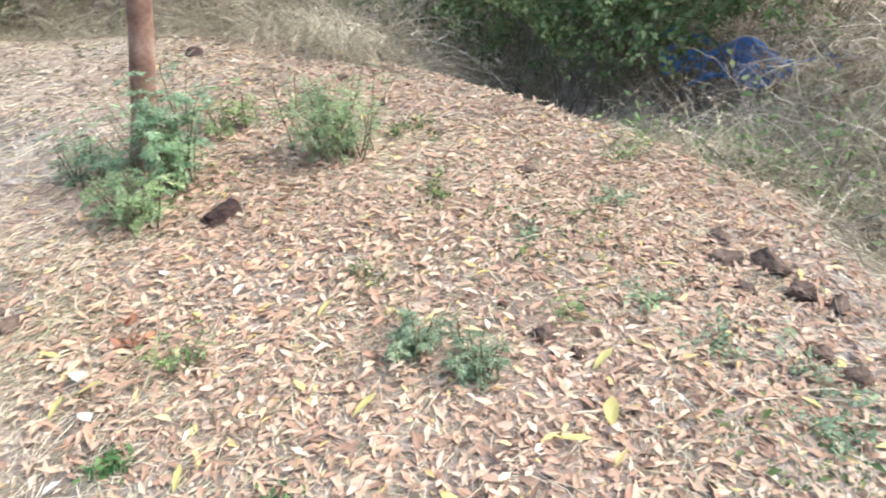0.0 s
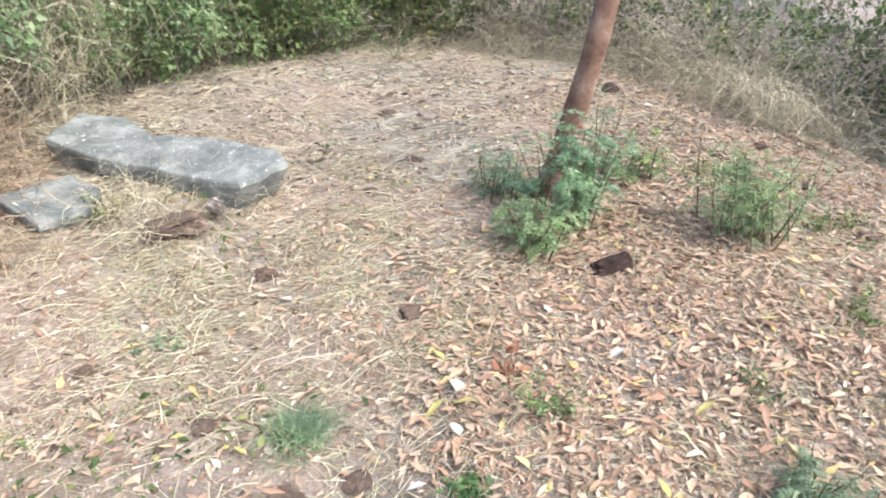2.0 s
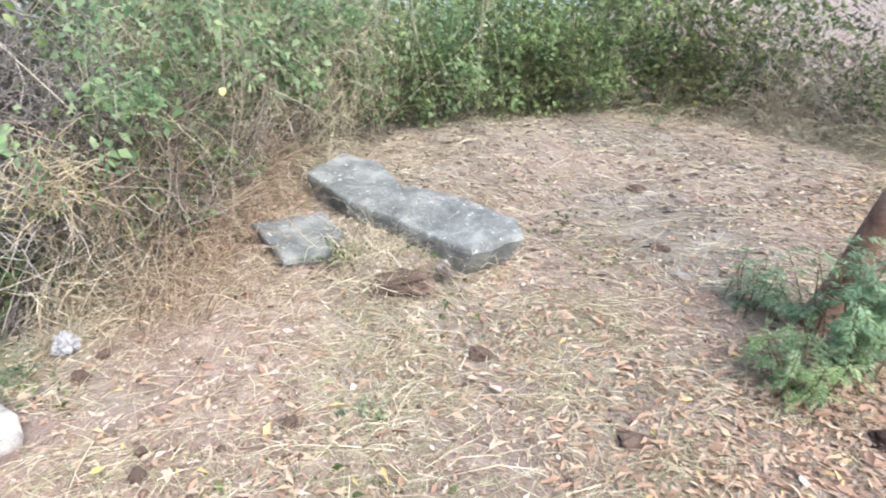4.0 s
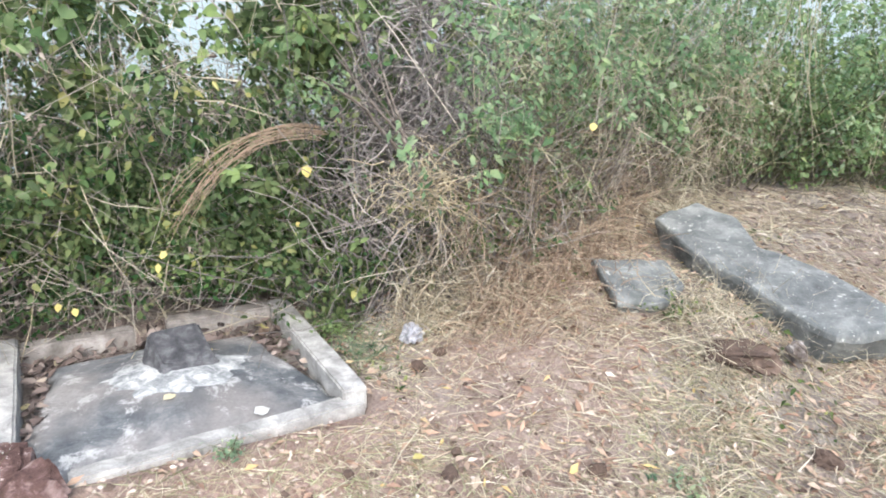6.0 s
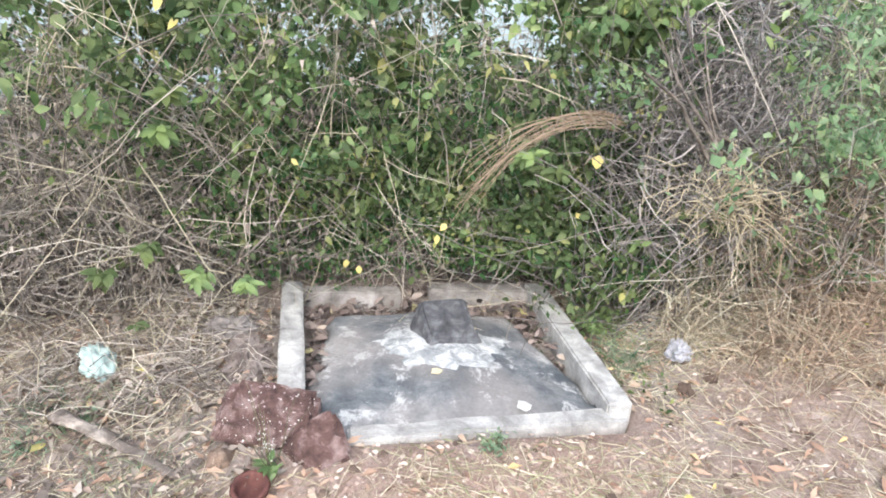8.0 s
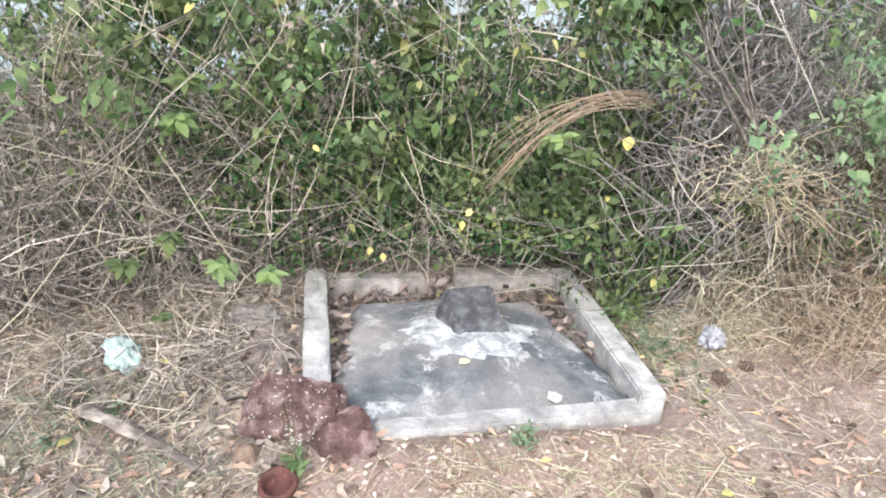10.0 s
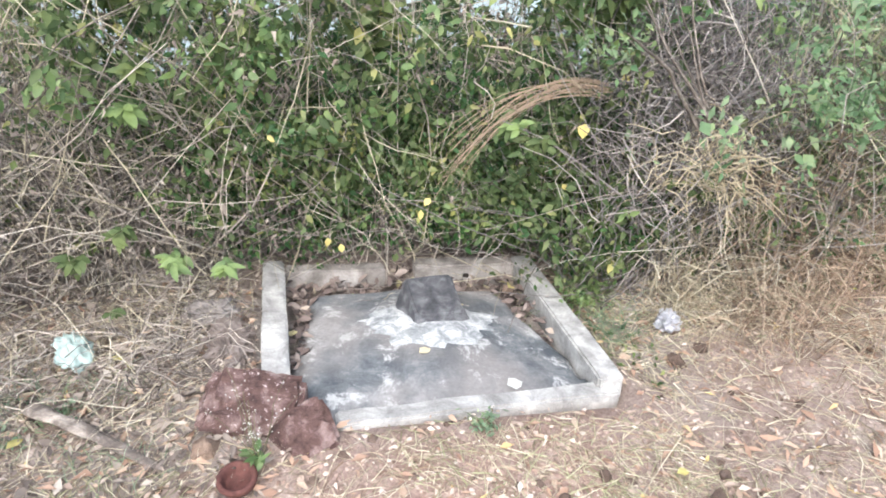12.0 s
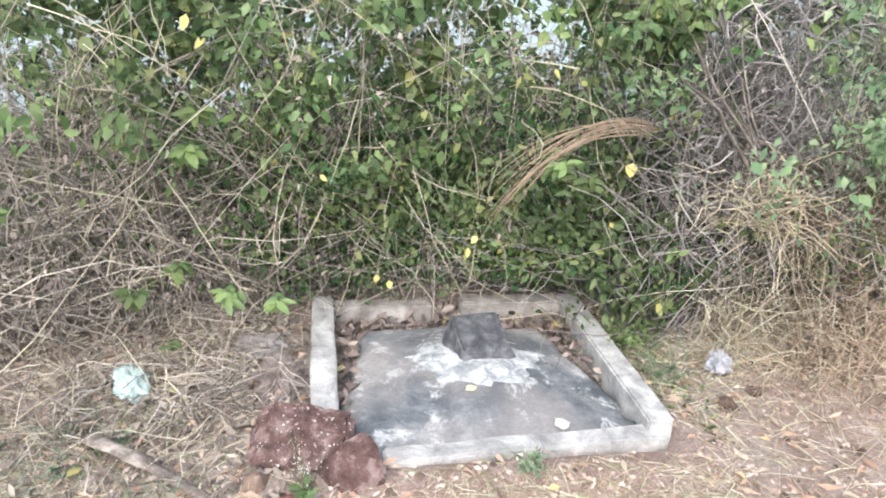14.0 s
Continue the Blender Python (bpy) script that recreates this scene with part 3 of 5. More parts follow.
def stone_slab(name, label, outline, top, thick, seed, lean):
    """A broken flat stone: the outline is carried down, its edges chipped; lean raises its top along x and y."""
    bm = bmesh.new()
    cx, cy = sum(p[0] for p in outline) / len(outline), sum(p[1] for p in outline) / len(outline)
    pts = []
    for (ax, ay), (bx, by) in zip(outline, outline[1:] + outline[:1]):
        for i in range(8):
            f = i / 8
            w = 0.03 * noise.noise(Vector((ax + f * (bx - ax), ay + f * (by - ay), seed)) * 7)
            pts.append((ax + f * (bx - ax) + w, ay + f * (by - ay) + w))

    def ring(shrink, dz):
        row = []
        for x, y in pts:
            x, y = cx + (x - cx) * shrink, cy + (y - cy) * shrink
            z = top + lean[0] * (x - cx) + lean[1] * (y - cy) + dz
            if dz > -0.05:
                z += 0.008 * noise.noise(Vector((x * 3, y * 3, seed))) + 0.005 * noise.noise(Vector((x * 17, y * 17, seed)))
            row.append(bm.verts.new((x, y, z)))
        return row

    rows = [ring(s, d) for s, d in ((0.88, -thick), (0.93, -thick * 0.6), (0.995, -0.03), (0.985, -0.008), (0.96, -0.001), (0.86, 0.0), (0.75, 0.002), (0.55, 0.004), (0.35, 0.004), (0.15, 0.004))]
    n = len(pts)
    for a, b in zip(rows, rows[1:]):
        for i in range(n):
            bm.faces.new((a[i], a[(i + 1) % n], b[(i + 1) % n], b[i]))
    bm.faces.new(rows[-1])
    bm.faces.new(rows[0][::-1])
    bmesh.ops.recalc_face_normals(bm, faces=bm.faces)
    me = bpy.data.meshes.new(name)
    bm.to_mesh(me)
    bm.free()
    me.materials.append(GREY_STONE)
    return thing(name, label, "stone slab", data=me)


stone_slab("stone_slab", "long weathered grey stone slab lying in dry grass", [(2.9, -0.77), (3.19, -0.89), (3.3, -0.8), (3.36, -0.45), (3.28, -0.02), (3.48, 0.2), (3.46, 0.46), (3.12, 0.44), (2.98, 0.05), (2.95, -0.3)], 0.3, 0.17, 2.0, (0.1, 0.075))
stone_slab("stone_slab", "small flat grey stone half buried in dry grass", [(2.36, -0.1), (2.56, -0.2), (2.78, -0.1), (2.88, 0.13), (2.52, 0.27)], 0.235, 0.09, 5.0, (0.0, 0.1))
rock_at("white_topped_clod", "small dark clod with a white crust on top", 2.79, -0.68, (0.12, 0.1, 0.1), stone_material("crusted_clod", (0.07, 0.05, 0.04), (0.2, 0.17, 0.15), (0.75, 0.73, 0.7), 13, 1.0), 17, sink=0.0, lift=0.03, rough=0.12, category="clod")
CLODS = [(1.53, -4.36, 0.2, 0.1), (1.62, -4.22, 0.16, 0.08), (1.33, -4.3, 0.13, 0.13), (1.22, -4.36, 0.11, 0.08), (1.75, -4.3, 0.14, 0.07), (1.43, -4.15, 0.1, 0.06), (1.05, -4.1, 0.1, 0.07), (0.93, -4.12, 0.12, 0.07),
         (1.44, -3.36, 0.11, 0.06), (1.33, -3.42, 0.08, 0.05), (4.9, -0.95, 0.2, 0.06), (3.97, -1.36, 0.17, 0.05), (2.46, -1.05, 0.13, 0.07), (2.25, -1.75, 0.15, 0.05), (1.18, -1.5, 0.16, 0.05), (1.05, -1.22, 0.13, 0.06),
         (0.98, -0.36, 0.06, 0.04), (0.83, -0.42, 0.05, 0.04), (0.45, -0.48, 0.06, 0.03), (0.32, -0.55, 0.07, 0.04), (1.35, -0.42, 0.06, 0.045), (1.28, -0.5, 0.09, 0.05), (1.5, 0.12, 0.1, 0.06), (1.62, 0.16, 0.08, 0.05),
         (-0.05, -0.52, 0.07, 0.04), (2.05, -3.62, 0.1, 0.05), (2.6, -3.9, 0.14, 0.06), (3.3, -3.7, 0.15, 0.06), (3.9, -3.6, 0.15, 0.06), (4.3, -3.2, 0.17, 0.06), (4.6, -3.5, 0.14, 0.05), (3.3, -2.7, 0.16, 0.05), (1.32, -1.6, 0.14, 0.04), (1.55, -1.25, 0.12, 0.05), (1.42, -1.78, 0.12, 0.03), (1.71, -0.73, 0.09, 0.06), (0.95, -1.0, 0.1, 0.05)]
for i, (x, y, w, h) in enumerate(CLODS):
    rock_at("earth_clod", "crumbly dark brown earth clod among dry leaves", x, y, (w, w * 0.8, h), CLOD, 40 + i, 37 * i, sink=0.25 * h, cuts=5, rough=0.12, category="clod", group="earth clods", detail=3)
rock_at("earth_mound", "low mound of crumbly brown earth beside the stone slab", 2.62, -0.57, (0.38, 0.22, 0.13), CLOD, 83, -32, sink=0.04, cuts=14, rough=0.14, category="earth mound")
rock_at("pebble", "tan rounded pebble in the corner of the kerbs", 1.03, 0.73, (0.07, 0.055, 0.05), CLOD_PALE, 91, lift=0.05, sink=0.0, detail=2)


def shape_mesh(name, mat, make, sub=3, soft=False):
    bm = bmesh.new()
    bmesh.ops.create_icosphere(bm, subdivisions=sub, radius=1.0)
    for v in bm.verts:
        v.co = make(v.co)
    for f in bm.faces:
        f.smooth = soft
    me = bpy.data.meshes.new(name)
    bm.to_mesh(me)
    bm.free()
    me.materials.append(mat)
    return me


def crumpled(size, seed, amount=0.45, f=2.4):
    def make(c):
        q = c * f + Vector((seed, 0, 0))
        p = c * (1 + amount * noise.noise(q) + amount * 0.6 * abs(noise.noise(q * 2.3)) + amount * 0.3 * noise.noise(q * 5))
        return Vector((p.x * size[0] / 2, p.y * size[1] / 2, max(p.z, -0.75) * size[2] / 2 + size[2] * 0.36))
    return make


thing("plastic_bag", "crumpled pale green plastic bag caught in dry grass", "plastic bag", on_ground(-0.655, 0.47, 0.03), shape_mesh("plastic_bag", BAG, crumpled((0.1, 0.135, 0.05), 3, 0.7, 2.2), 4, True)).rotation_euler = (0.35, 0.1, 0.5)
thing("plastic_bag", "crumpled white plastic bag at the hedge's foot", "plastic bag", on_ground(1.56, 0.33, 0.0), shape_mesh("plastic_bag", BAG_WHITE, crumpled((0.11, 0.085, 0.085), 8, 0.65, 2.8), 4)).rotation_euler = (0.2, 0.3, 1.0)
thing("dark_rag", "crumpled brown rag beside the kerb", "rag", on_ground(-0.13, 0.42, 0.0), shape_mesh("dark_rag", stone_material("brown_cloth", (0.1, 0.08, 0.07), (0.21, 0.17, 0.15), (0.36, 0.31, 0.28), 14, 1.0), crumpled((0.14, 0.26, 0.05), 14, 0.6, 3.2), 4))
thing("grey_rag", "crumpled grey cloth under the hedge", "rag", on_ground(-0.2, 0.62, 0.02), shape_mesh("grey_rag", stone_material("grey_cloth", (0.14, 0.12, 0.11), (0.28, 0.25, 0.23), (0.42, 0.39, 0.36), 14, 1.0), crumpled((0.16, 0.1, 0.06), 19, 0.6, 3.0), 4))
thing("burnt_block", "dark brown charred block lying on dry leaves", "block", on_ground(2.72, -2.5, -0.01), chiselled("burnt_block", (0.19, 0.1, 0.065), BURNT, 71, (0.85, 0.75), (0.0, 0.01), (0.03, 0.0), 0.08, 0.015, 0.016)).rotation_euler = (0, 0, -1.2)
thing("dark_stump", "small dark broken stump in dry grass", "stump", on_ground(5.75, -2.58, -0.01), boulder("dark_stump", (0.22, 0.14, 0.09), BURNT, 72, 6, 0.12))


def clay_lamp():
    """A small shallow clay bowl with a thick rim."""
    prof = [(0.0, 0.006), (0.03, 0.007), (0.038, 0.02), (0.041, 0.036), (0.047, 0.041), (0.055, 0.038), (0.056, 0.028), (0.047, 0.008), (0.04, 0.0), (0.0, 0.0)]
    seg = 28
    bm = bmesh.new()
    rows = [[bm.verts.new(((r + 0.002 * math.sin(3 * s)) * math.cos(2 * math.pi * s / seg), r * math.sin(2 * math.pi * s / seg), z)) for s in range(seg)] for r, z in prof]
    for a, b in zip(rows, rows[1:]):
        for s in range(seg):
            bm.faces.new((a[s], a[(s + 1) % seg], b[(s + 1) % seg], b[s]))
    bmesh.ops.remove_doubles(bm, verts=bm.verts, dist=0.0008)
    bmesh.ops.recalc_face_normals(bm, faces=bm.faces)
    for f in bm.faces:
        f.smooth = True
    me = bpy.data.meshes.new("clay_bowl")
    bm.to_mesh(me)
    bm.free()
    me.materials.append(TERRACOTTA)
    return me


bowl = thing("clay_bowl", "small dark red clay lamp bowl half sunk in earth", "clay bowl", on_ground(-0.075, -0.255, 0.004), clay_lamp())
bowl.rotation_euler = (0.12, -0.08, 0)


def split_wood():
    """A weathered split stick: a long tapering half-round with a ragged end and a torn flake."""
    n, seg = 26, 10
    bm = bmesh.new()
    rows = []
    for i in range(n):
        t = i / (n - 1)
        half = 0.03 * (1 - 0.55 * t) * (0.8 + 0.25 * noise.noise(Vector((t * 7, 1, 0)))) + 0.003
        x = t * 0.58
        bend = 0.006 * math.sin(t * 5)
        rows.append([bm.verts.new((x + 0.03 * noise.noise(Vector((s, 5, 2))) * (t == 0), bend + half * math.cos(a), half * 0.55 * math.sin(a) * (1 if math.sin(a) > 0 else 0.5) + 0.012 + 0.004 * noise.noise(Vector((t * 9, s, 0)))))
                     for s, a in ((s, 2 * math.pi * s / seg) for s in range(seg))])
    for a, b in zip(rows, rows[1:]):
        for s in range(seg):
            bm.faces.new((a[s], a[(s + 1) % seg], b[(s + 1) % seg], b[s]))
    bm.faces.new(rows[0][::-1])
    bm.faces.new(rows[-1])
    me = bpy.data.meshes.new("broken_stick")
    bm.to_mesh(me)
    bm.free()
    me.materials.append(WOOD)
    return me


stick = thing("broken_stick", "weathered split wooden stick lying in dry grass", "stick", on_ground(-0.715, 0.185, 0.055), split_wood())
stick.scale = (1.0, 0.95, 1.0)
stick.rotation_euler = (0.1, 0.03, math.atan2(-0.31, 0.43))
flake = thing("wood_flake", "curled flake of weathered wood beside the stick", "wood flake", on_ground(-0.6, 0.12, 0.03), split_wood())
flake.scale, flake.rotation_euler = (0.22, 0.7, 0.5), (0.4, -0.1, -0.4)


# ---- tree and its shoots ----
def trunk_mesh(points, radii, seg=20):
    bm = bmesh.new()
    rows = []
    for i, (p, r) in enumerate(zip(points, radii)):
        rows.append([bm.verts.new((p[0] + r * k * math.cos(a), p[1] + r * k * math.sin(a), p[2])) for a, k in
                     ((2 * math.pi * s / seg, 1 + 0.1 * noise.noise(Vector((3 * math.cos(2 * math.pi * s / seg), 3 * math.sin(2 * math.pi * s / seg), i * 0.35))) ) for s in range(seg))])
    for a, b in zip(rows, rows[1:]):
        for s in range(seg):
            f = bm.faces.new((a[s], a[(s + 1) % seg], b[(s + 1) % seg], b[s]))
            f.smooth = True
    bm.faces.new(rows[-1])
    me = bpy.data.meshes.new("trunk")
    bm.to_mesh(me)
    bm.free()
    me.materials.append(BARK)
    return me


TREE_BASE, TREE_TOP = np.array((3.5, -2.213, 0.02)), np.array((3.46, -2.45, 1.2))
tree = thing("tree", "slender tree with reddish bark and leafy shoots at its foot", "tree", TREE_BASE)
steps = np.linspace(-0.06, 2.2, 34)
trunk_pts = [TREE_BASE + (TREE_TOP - TREE_BASE) * t + (0.012 * math.sin(t * 7), 0.012 * math.cos(t * 5), 0) for t in steps]
part("trunk", trunk_mesh(trunk_pts, [0.062 + 0.03 * math.exp(-max(t, 0) * 9) - 0.009 * t for t in steps]), tree)
top_end = trunk_pts[-1]
limb = grow(np.repeat([top_end], 7, 0), unit(np.column_stack([rng.normal(0, 0.6, (7, 2)), np.full(7, 1.0)])), rng.uniform(0.8, 1.4, 7), 7, 0.0, 0.25)
part("limb", mesh_from("limb", *tubes(limb, 0.035, 6), BARK, True), tree)
cp = along(limb, 2600, 0.16, 0.3)
part("crown", mesh_from("crown", *leaves(cp, ball_ways(2600) - (0, 0, 0.5), ball_ways(2600), rng.uniform(0.05, 0.09, 2600), 0.35), LEAF), tree)


def pinnate(stems, per_stem, leaflets, length, size):
    """Feathered leaves along upright stems: a rib with leaflets in pairs."""
    ribs = along(stems, len(stems) * per_stem, 0.004, 0.2)
    n = len(ribs)
    out = ball_ways(n) * (1, 1, 0.25) + (0, 0, 0.35)
    rib = grow(ribs, out, rng.uniform(0.6, 1.1, n) * length, 7, 1.1, 0.1)
    t, side, up = frames_of(rib)
    at, axis, nrm = [], [], []
    for j in range(leaflets):
        u = 0.2 + 0.8 * j / leaflets
        a = min(int(u * 6), 5)
        f = u * 6 - a
        for s in (-1, 1):
            at.append(rib[:, a] * (1 - f) + rib[:, a + 1] * f)
            axis.append(side[:, a] * s + t[:, a] * 0.7 + rng.normal(0, 0.15, (n, 3)))
            nrm.append(up[:, a] + rng.normal(0, 0.25, (n, 3)))
    at, axis, nrm = np.concatenate(at), np.concatenate(axis), np.concatenate(nrm)
    return rib, leaves(at, axis, nrm, rng.uniform(0.7, 1.2, len(at)) * size, 0.3, 0.15, 0.3, fine=False)


def feathered_plant(name, label, x, y, stems, height, spread, per_stem, leaflets, length, size, leaf_mat, lean=(0, 0), splay=0.3):
    b = on_ground(x, y, -0.005)
    ob = thing(name, label, "plant", b)
    st = np.array(b) + np.column_stack([rng.normal(0, spread * 0.35, (stems, 2)), np.zeros(stems)])
    st[:, 2] = ground_z(st[:, 0], st[:, 1]) - 0.005
    way = np.column_stack([rng.normal(0, splay, stems) + lean[0], rng.normal(0, splay, stems) + lean[1], np.ones(stems)])
    paths = grow(st, way, rng.uniform(0.6, 1.05, stems) * height, 8, 0.2, 0.15)
    part("stem", mesh_from("stem", *tubes(paths, 0.004, 4), STEM, True), ob)
    rib, leaf = pinnate(paths, per_stem, leaflets, length, size)
    part("rib", mesh_from("rib", *tubes(rib, 0.0014), STEM), ob)
    part("leaflets", mesh_from("leaflets", *leaf, leaf_mat), ob)
    return ob


feathered_plant("leafy_shoot", "tall bluish-green feathered shoots at the tree's foot", 3.15, -2.34, 20, 0.6, 0.1, 12, 8, 0.12, 0.032, LEAF_SHOOT, (0.0, -0.02), 0.14)
feathered_plant("leafy_shoot", "short leafy shoot crossing the tree's bark", 3.28, -2.2, 4, 0.62, 0.06, 6, 8, 0.13, 0.03, LEAF_SHOOT, (-0.05, 0.05), 0.15)
feathered_plant("leafy_shoot", "low green shoots in front of the tree", 2.84, -2.14, 16, 0.3, 0.16, 9, 8, 0.1, 0.024, LEAF_PALE)
feathered_plant("leafy_shoot", "low bluish shoots beside the tree", 3.45, -1.92, 12, 0.26, 0.22, 8, 7, 0.12, 0.026, LEAF_SHOOT)
feathered_plant("leafy_shoot", "thin green shoots behind the tree", 3.75, -2.6, 9, 0.25, 0.22, 5, 6, 0.14, 0.04, LEAF_BRIGHT)
feathered_plant("bushy_weed", "fine-leaved pale green weed among dead leaves", 3.12, -3.12, 30, 0.45, 0.24, 16, 6, 0.09, 0.02, LEAF_PALE)


def weed(label, x, y, stems, height, spread, count, size, mat, ratio=0.5, name="weed", droop=0.8):
    """A low weed: thin sprawling stems with small leaves."""
    b = on_ground(x, y, -0.005)
    ob = thing(name, label, "weed", b, group="low green weeds")
    st = np.repeat([b], stems, 0) + np.column_stack([rng.normal(0, spread * 0.25, (stems, 2)), np.zeros(stems)])
    st[:, 2] = ground_z(st[:, 0], st[:, 1]) - 0.005
    a = rng.uniform(0, 2 * math.pi, stems)
    paths = grow(st, np.column_stack([np.cos(a) * 0.7, np.sin(a) * 0.7, np.full(stems, 1.0)]), rng.uniform(0.5, 1, stems) * height * 1.3, 6, droop, 0.25)
    paths[..., 2] = np.maximum(paths[..., 2], ground_z(paths[..., 0], paths[..., 1]) + 0.004)
    part("stem", mesh_from("stem", *tubes(paths, 0.002), STEM), ob)
    p = along(paths, count, 0.012, 0.15)
    part("leaves", mesh_from("leaves", *leaves(p, ball_ways(count) * (1, 1, 0.5), ball_ways(count) * 0.6 + (0, 0, 1), rng.uniform(0.6, 1.25, count) * size, ratio), mat), ob)
    return ob


for x, y in ((1.54, -2.95), (1.35, -3.09)):
    feathered_plant("bushy_weed", "small grey-green feathery weed among dead leaves", x, y, 16, 0.15, 0.1, 7, 6, 0.05, 0.017, LEAF_WEED)
for x, y, h, s, n, mat in ((1.78, -2.27, 0.12, 0.09, 140, LEAF_BRIGHT), (2.16, -4.07, 0.13, 0.1, 150, LEAF_WEED), (1.46, -3.78, 0.14, 0.1, 150, LEAF_WEED),
                              (1.5, -3.5, 0.1, 0.05, 50, LEAF_BRIGHT), (1.19, -3.8, 0.14, 0.09, 130, LEAF_WEED), (0.93, -4.0, 0.16, 0.13, 110, LEAF_WEED), (0.8, -3.85, 0.15, 0.13, 110, LEAF_WEED), (1.42, -2.07, 0.06, 0.09, 120, LEAF_DARK),
                              (1.3, -1.98, 0.05, 0.07, 80, LEAF_DARK), (1.95, -3.6, 0.08, 0.1, 80, LEAF_WEED), (2.0, -2.9, 0.07, 0.12, 90, LEAF_SMALL), (2.5, -3.4, 0.1, 0.16, 140, LEAF_SMALL), (1.1, -2.5, 0.05, 0.1, 60, LEAF_DARK),
                              (2.55, -0.28, 0.2, 0.06, 110, LEAF_SMALL), (1.25, 0.6, 0.16, 0.1, 140, LEAF_BRIGHT), (0.66, -0.13, 0.06, 0.06, 90, LEAF_WEED), (1.0, 0.5, 0.06, 0.03, 30, LEAF_SMALL), (1.03, -0.95, 0.05, 0.12, 90, LEAF_WEED),
                              (1.9, -0.9, 0.06, 0.14, 90, LEAF_WEED), (6.6, -0.6, 0.35, 0.2, 160, LEAF_WEED), (-0.62, 0.2, 0.05, 0.1, 70, LEAF_WEED), (-0.78, 0.1, 0.05, 0.09, 70, LEAF_WEED), (2.6, -4.45, 0.25, 0.14, 200, LEAF_BRIGHT), (3.3, -3.55, 0.14, 0.3, 260, LEAF_SMALL), (3.9, -3.1, 0.14, 0.35, 260, LEAF_SMALL)):
    weed("low green weed sprouting among dead leaves", x, y, max(8, n // 14), h, s, n, 0.023, mat)


def grass_tuft(x, y, blades, height, spread, mat, label, name="grass_tuft", droop=1.3, width=0.004):
    b = on_ground(x, y, -0.005)
    ob = thing(name, label, "grass tuft", b)
    st = np.repeat([b], blades, 0) + np.column_stack([rng.normal(0, spread, (blades, 2)), np.zeros(blades)])
    st[:, 2] = ground_z(st[:, 0], st[:, 1]) - 0.005
    way = np.column_stack([rng.normal(0, 0.55, (blades, 2)), np.ones(blades)])
    paths = grow(st, way, rng.uniform(0.5, 1.1, blades) * height, 6, droop, 0.15)
    paths[..., 2] = np.maximum(paths[..., 2], ground_z(paths[..., 0], paths[..., 1]) + 0.003)
    part("blades", mesh_from("blades", *ribbons(paths, width), mat), ob)
    return ob


grass_tuft(1.57, -1.55, 420, 0.13, 0.045, LEAF_WEED, "dense bluish-green grass tuft in leaf litter", width=0.0045)
grass_tuft(1.05, -1.75, 120, 0.09, 0.05, LEAF_DARK, "small green grass tuft in leaf litter")
grass_tuft(1.35, 0.36, 120, 0.16, 0.07, LEAF_WEED, "green grass beside the concrete kerb")
grass_tuft(1.3, 0.66, 160, 0.22, 0.06, LEAF_BRIGHT, "tall thin grass behind the kerb's corner")
for x, y, n, h in ((1.9, -1.0, 60, 0.14), (2.4, -1.5, 70, 0.15), (2.0, -1.6, 60, 0.13), (2.6, -1.1, 70, 0.16), (3.0, -1.4, 70, 0.16), (2.3, -0.75, 70, 0.15), (1.6, -1.2, 50, 0.12), (2.7, -1.8, 70, 0.15), (2.2, -2.0, 60, 0.13), (3.6, -1.4, 70, 0.15), (-0.9, -0.1, 60, 0.14), (-0.6, 0.55, 80, 0.2), (-1.1, 0.3, 90, 0.2), (2.2, -0.1, 90, 0.22), (1.75, 0.35, 110, 0.3), (3.05, -0.62, 90, 0.22), (2.75, -0.3, 120, 0.22), (3.5, 0.62, 140, 0.3), (3.55, -0.5, 80, 0.16)):
    grass_tuft(x, y, n, h, 0.09, STRAW, "tuft of dry straw-coloured grass", "dry_grass_tuft", 1.6)


for x, y, n, h in ((2.05, 0.12, 90, 0.34), (2.3, 0.28, 110, 0.42), (1.9, 0.25, 80, 0.32), (2.5, 0.1, 80, 0.26), (2.65, 0.35, 100, 0.4), (2.2, 0.0, 70, 0.22)):
    grass_tuft(x, y, n, h, 0.1, STRAW_RED, "tuft of reddish-brown dry grass", "dry_grass_tuft", 1.5, 0.005)
for x, y, n, h in ((-0.55, 0.25, 110, 0.12), (-0.8, 0.3, 120, 0.14), (-0.95, 0.0, 110, 0.12), (-0.45, -0.05, 80, 0.1), (-1.15, 0.15, 120, 0.14)):
    grass_tuft(x, y, n, h, 0.1, LEAF_WEED, "sparse half-green grass among dry stalks", "grass_tuft", 1.5, 0.003)


# ---- white-flowered weed by the red rocks ----
fx, fy = -0.02, -0.2
fw = thing("flowering_weed", "green weed with tiny white flowers beside red rocks", "weed", on_ground(fx, fy, -0.005))
fs = grow(np.repeat([on_ground(fx, fy, -0.005)], 9, 0), np.column_stack([rng.normal(-0.1, 0.22, 9), rng.normal(0.1, 0.15, 9), np.ones(9)]), rng.uniform(0.16, 0.34, 9), 7, 0.1, 0.2)
part("stem", mesh_from("stem", *tubes(fs, 0.0018), STEM), fw)
fl = along(fs, 130, 0.012, 0.4)
part("flowers", mesh_from("flowers", *leaves(fl, ball_ways(130), ball_ways(130), rng.uniform(0.0035, 0.0065, 130), 0.8, 0.1, 0.2), FLOWER), fw)
fg = np.repeat([on_ground(fx, fy, 0.05)], 14, 0) + rng.normal(0, 0.012, (14, 3))
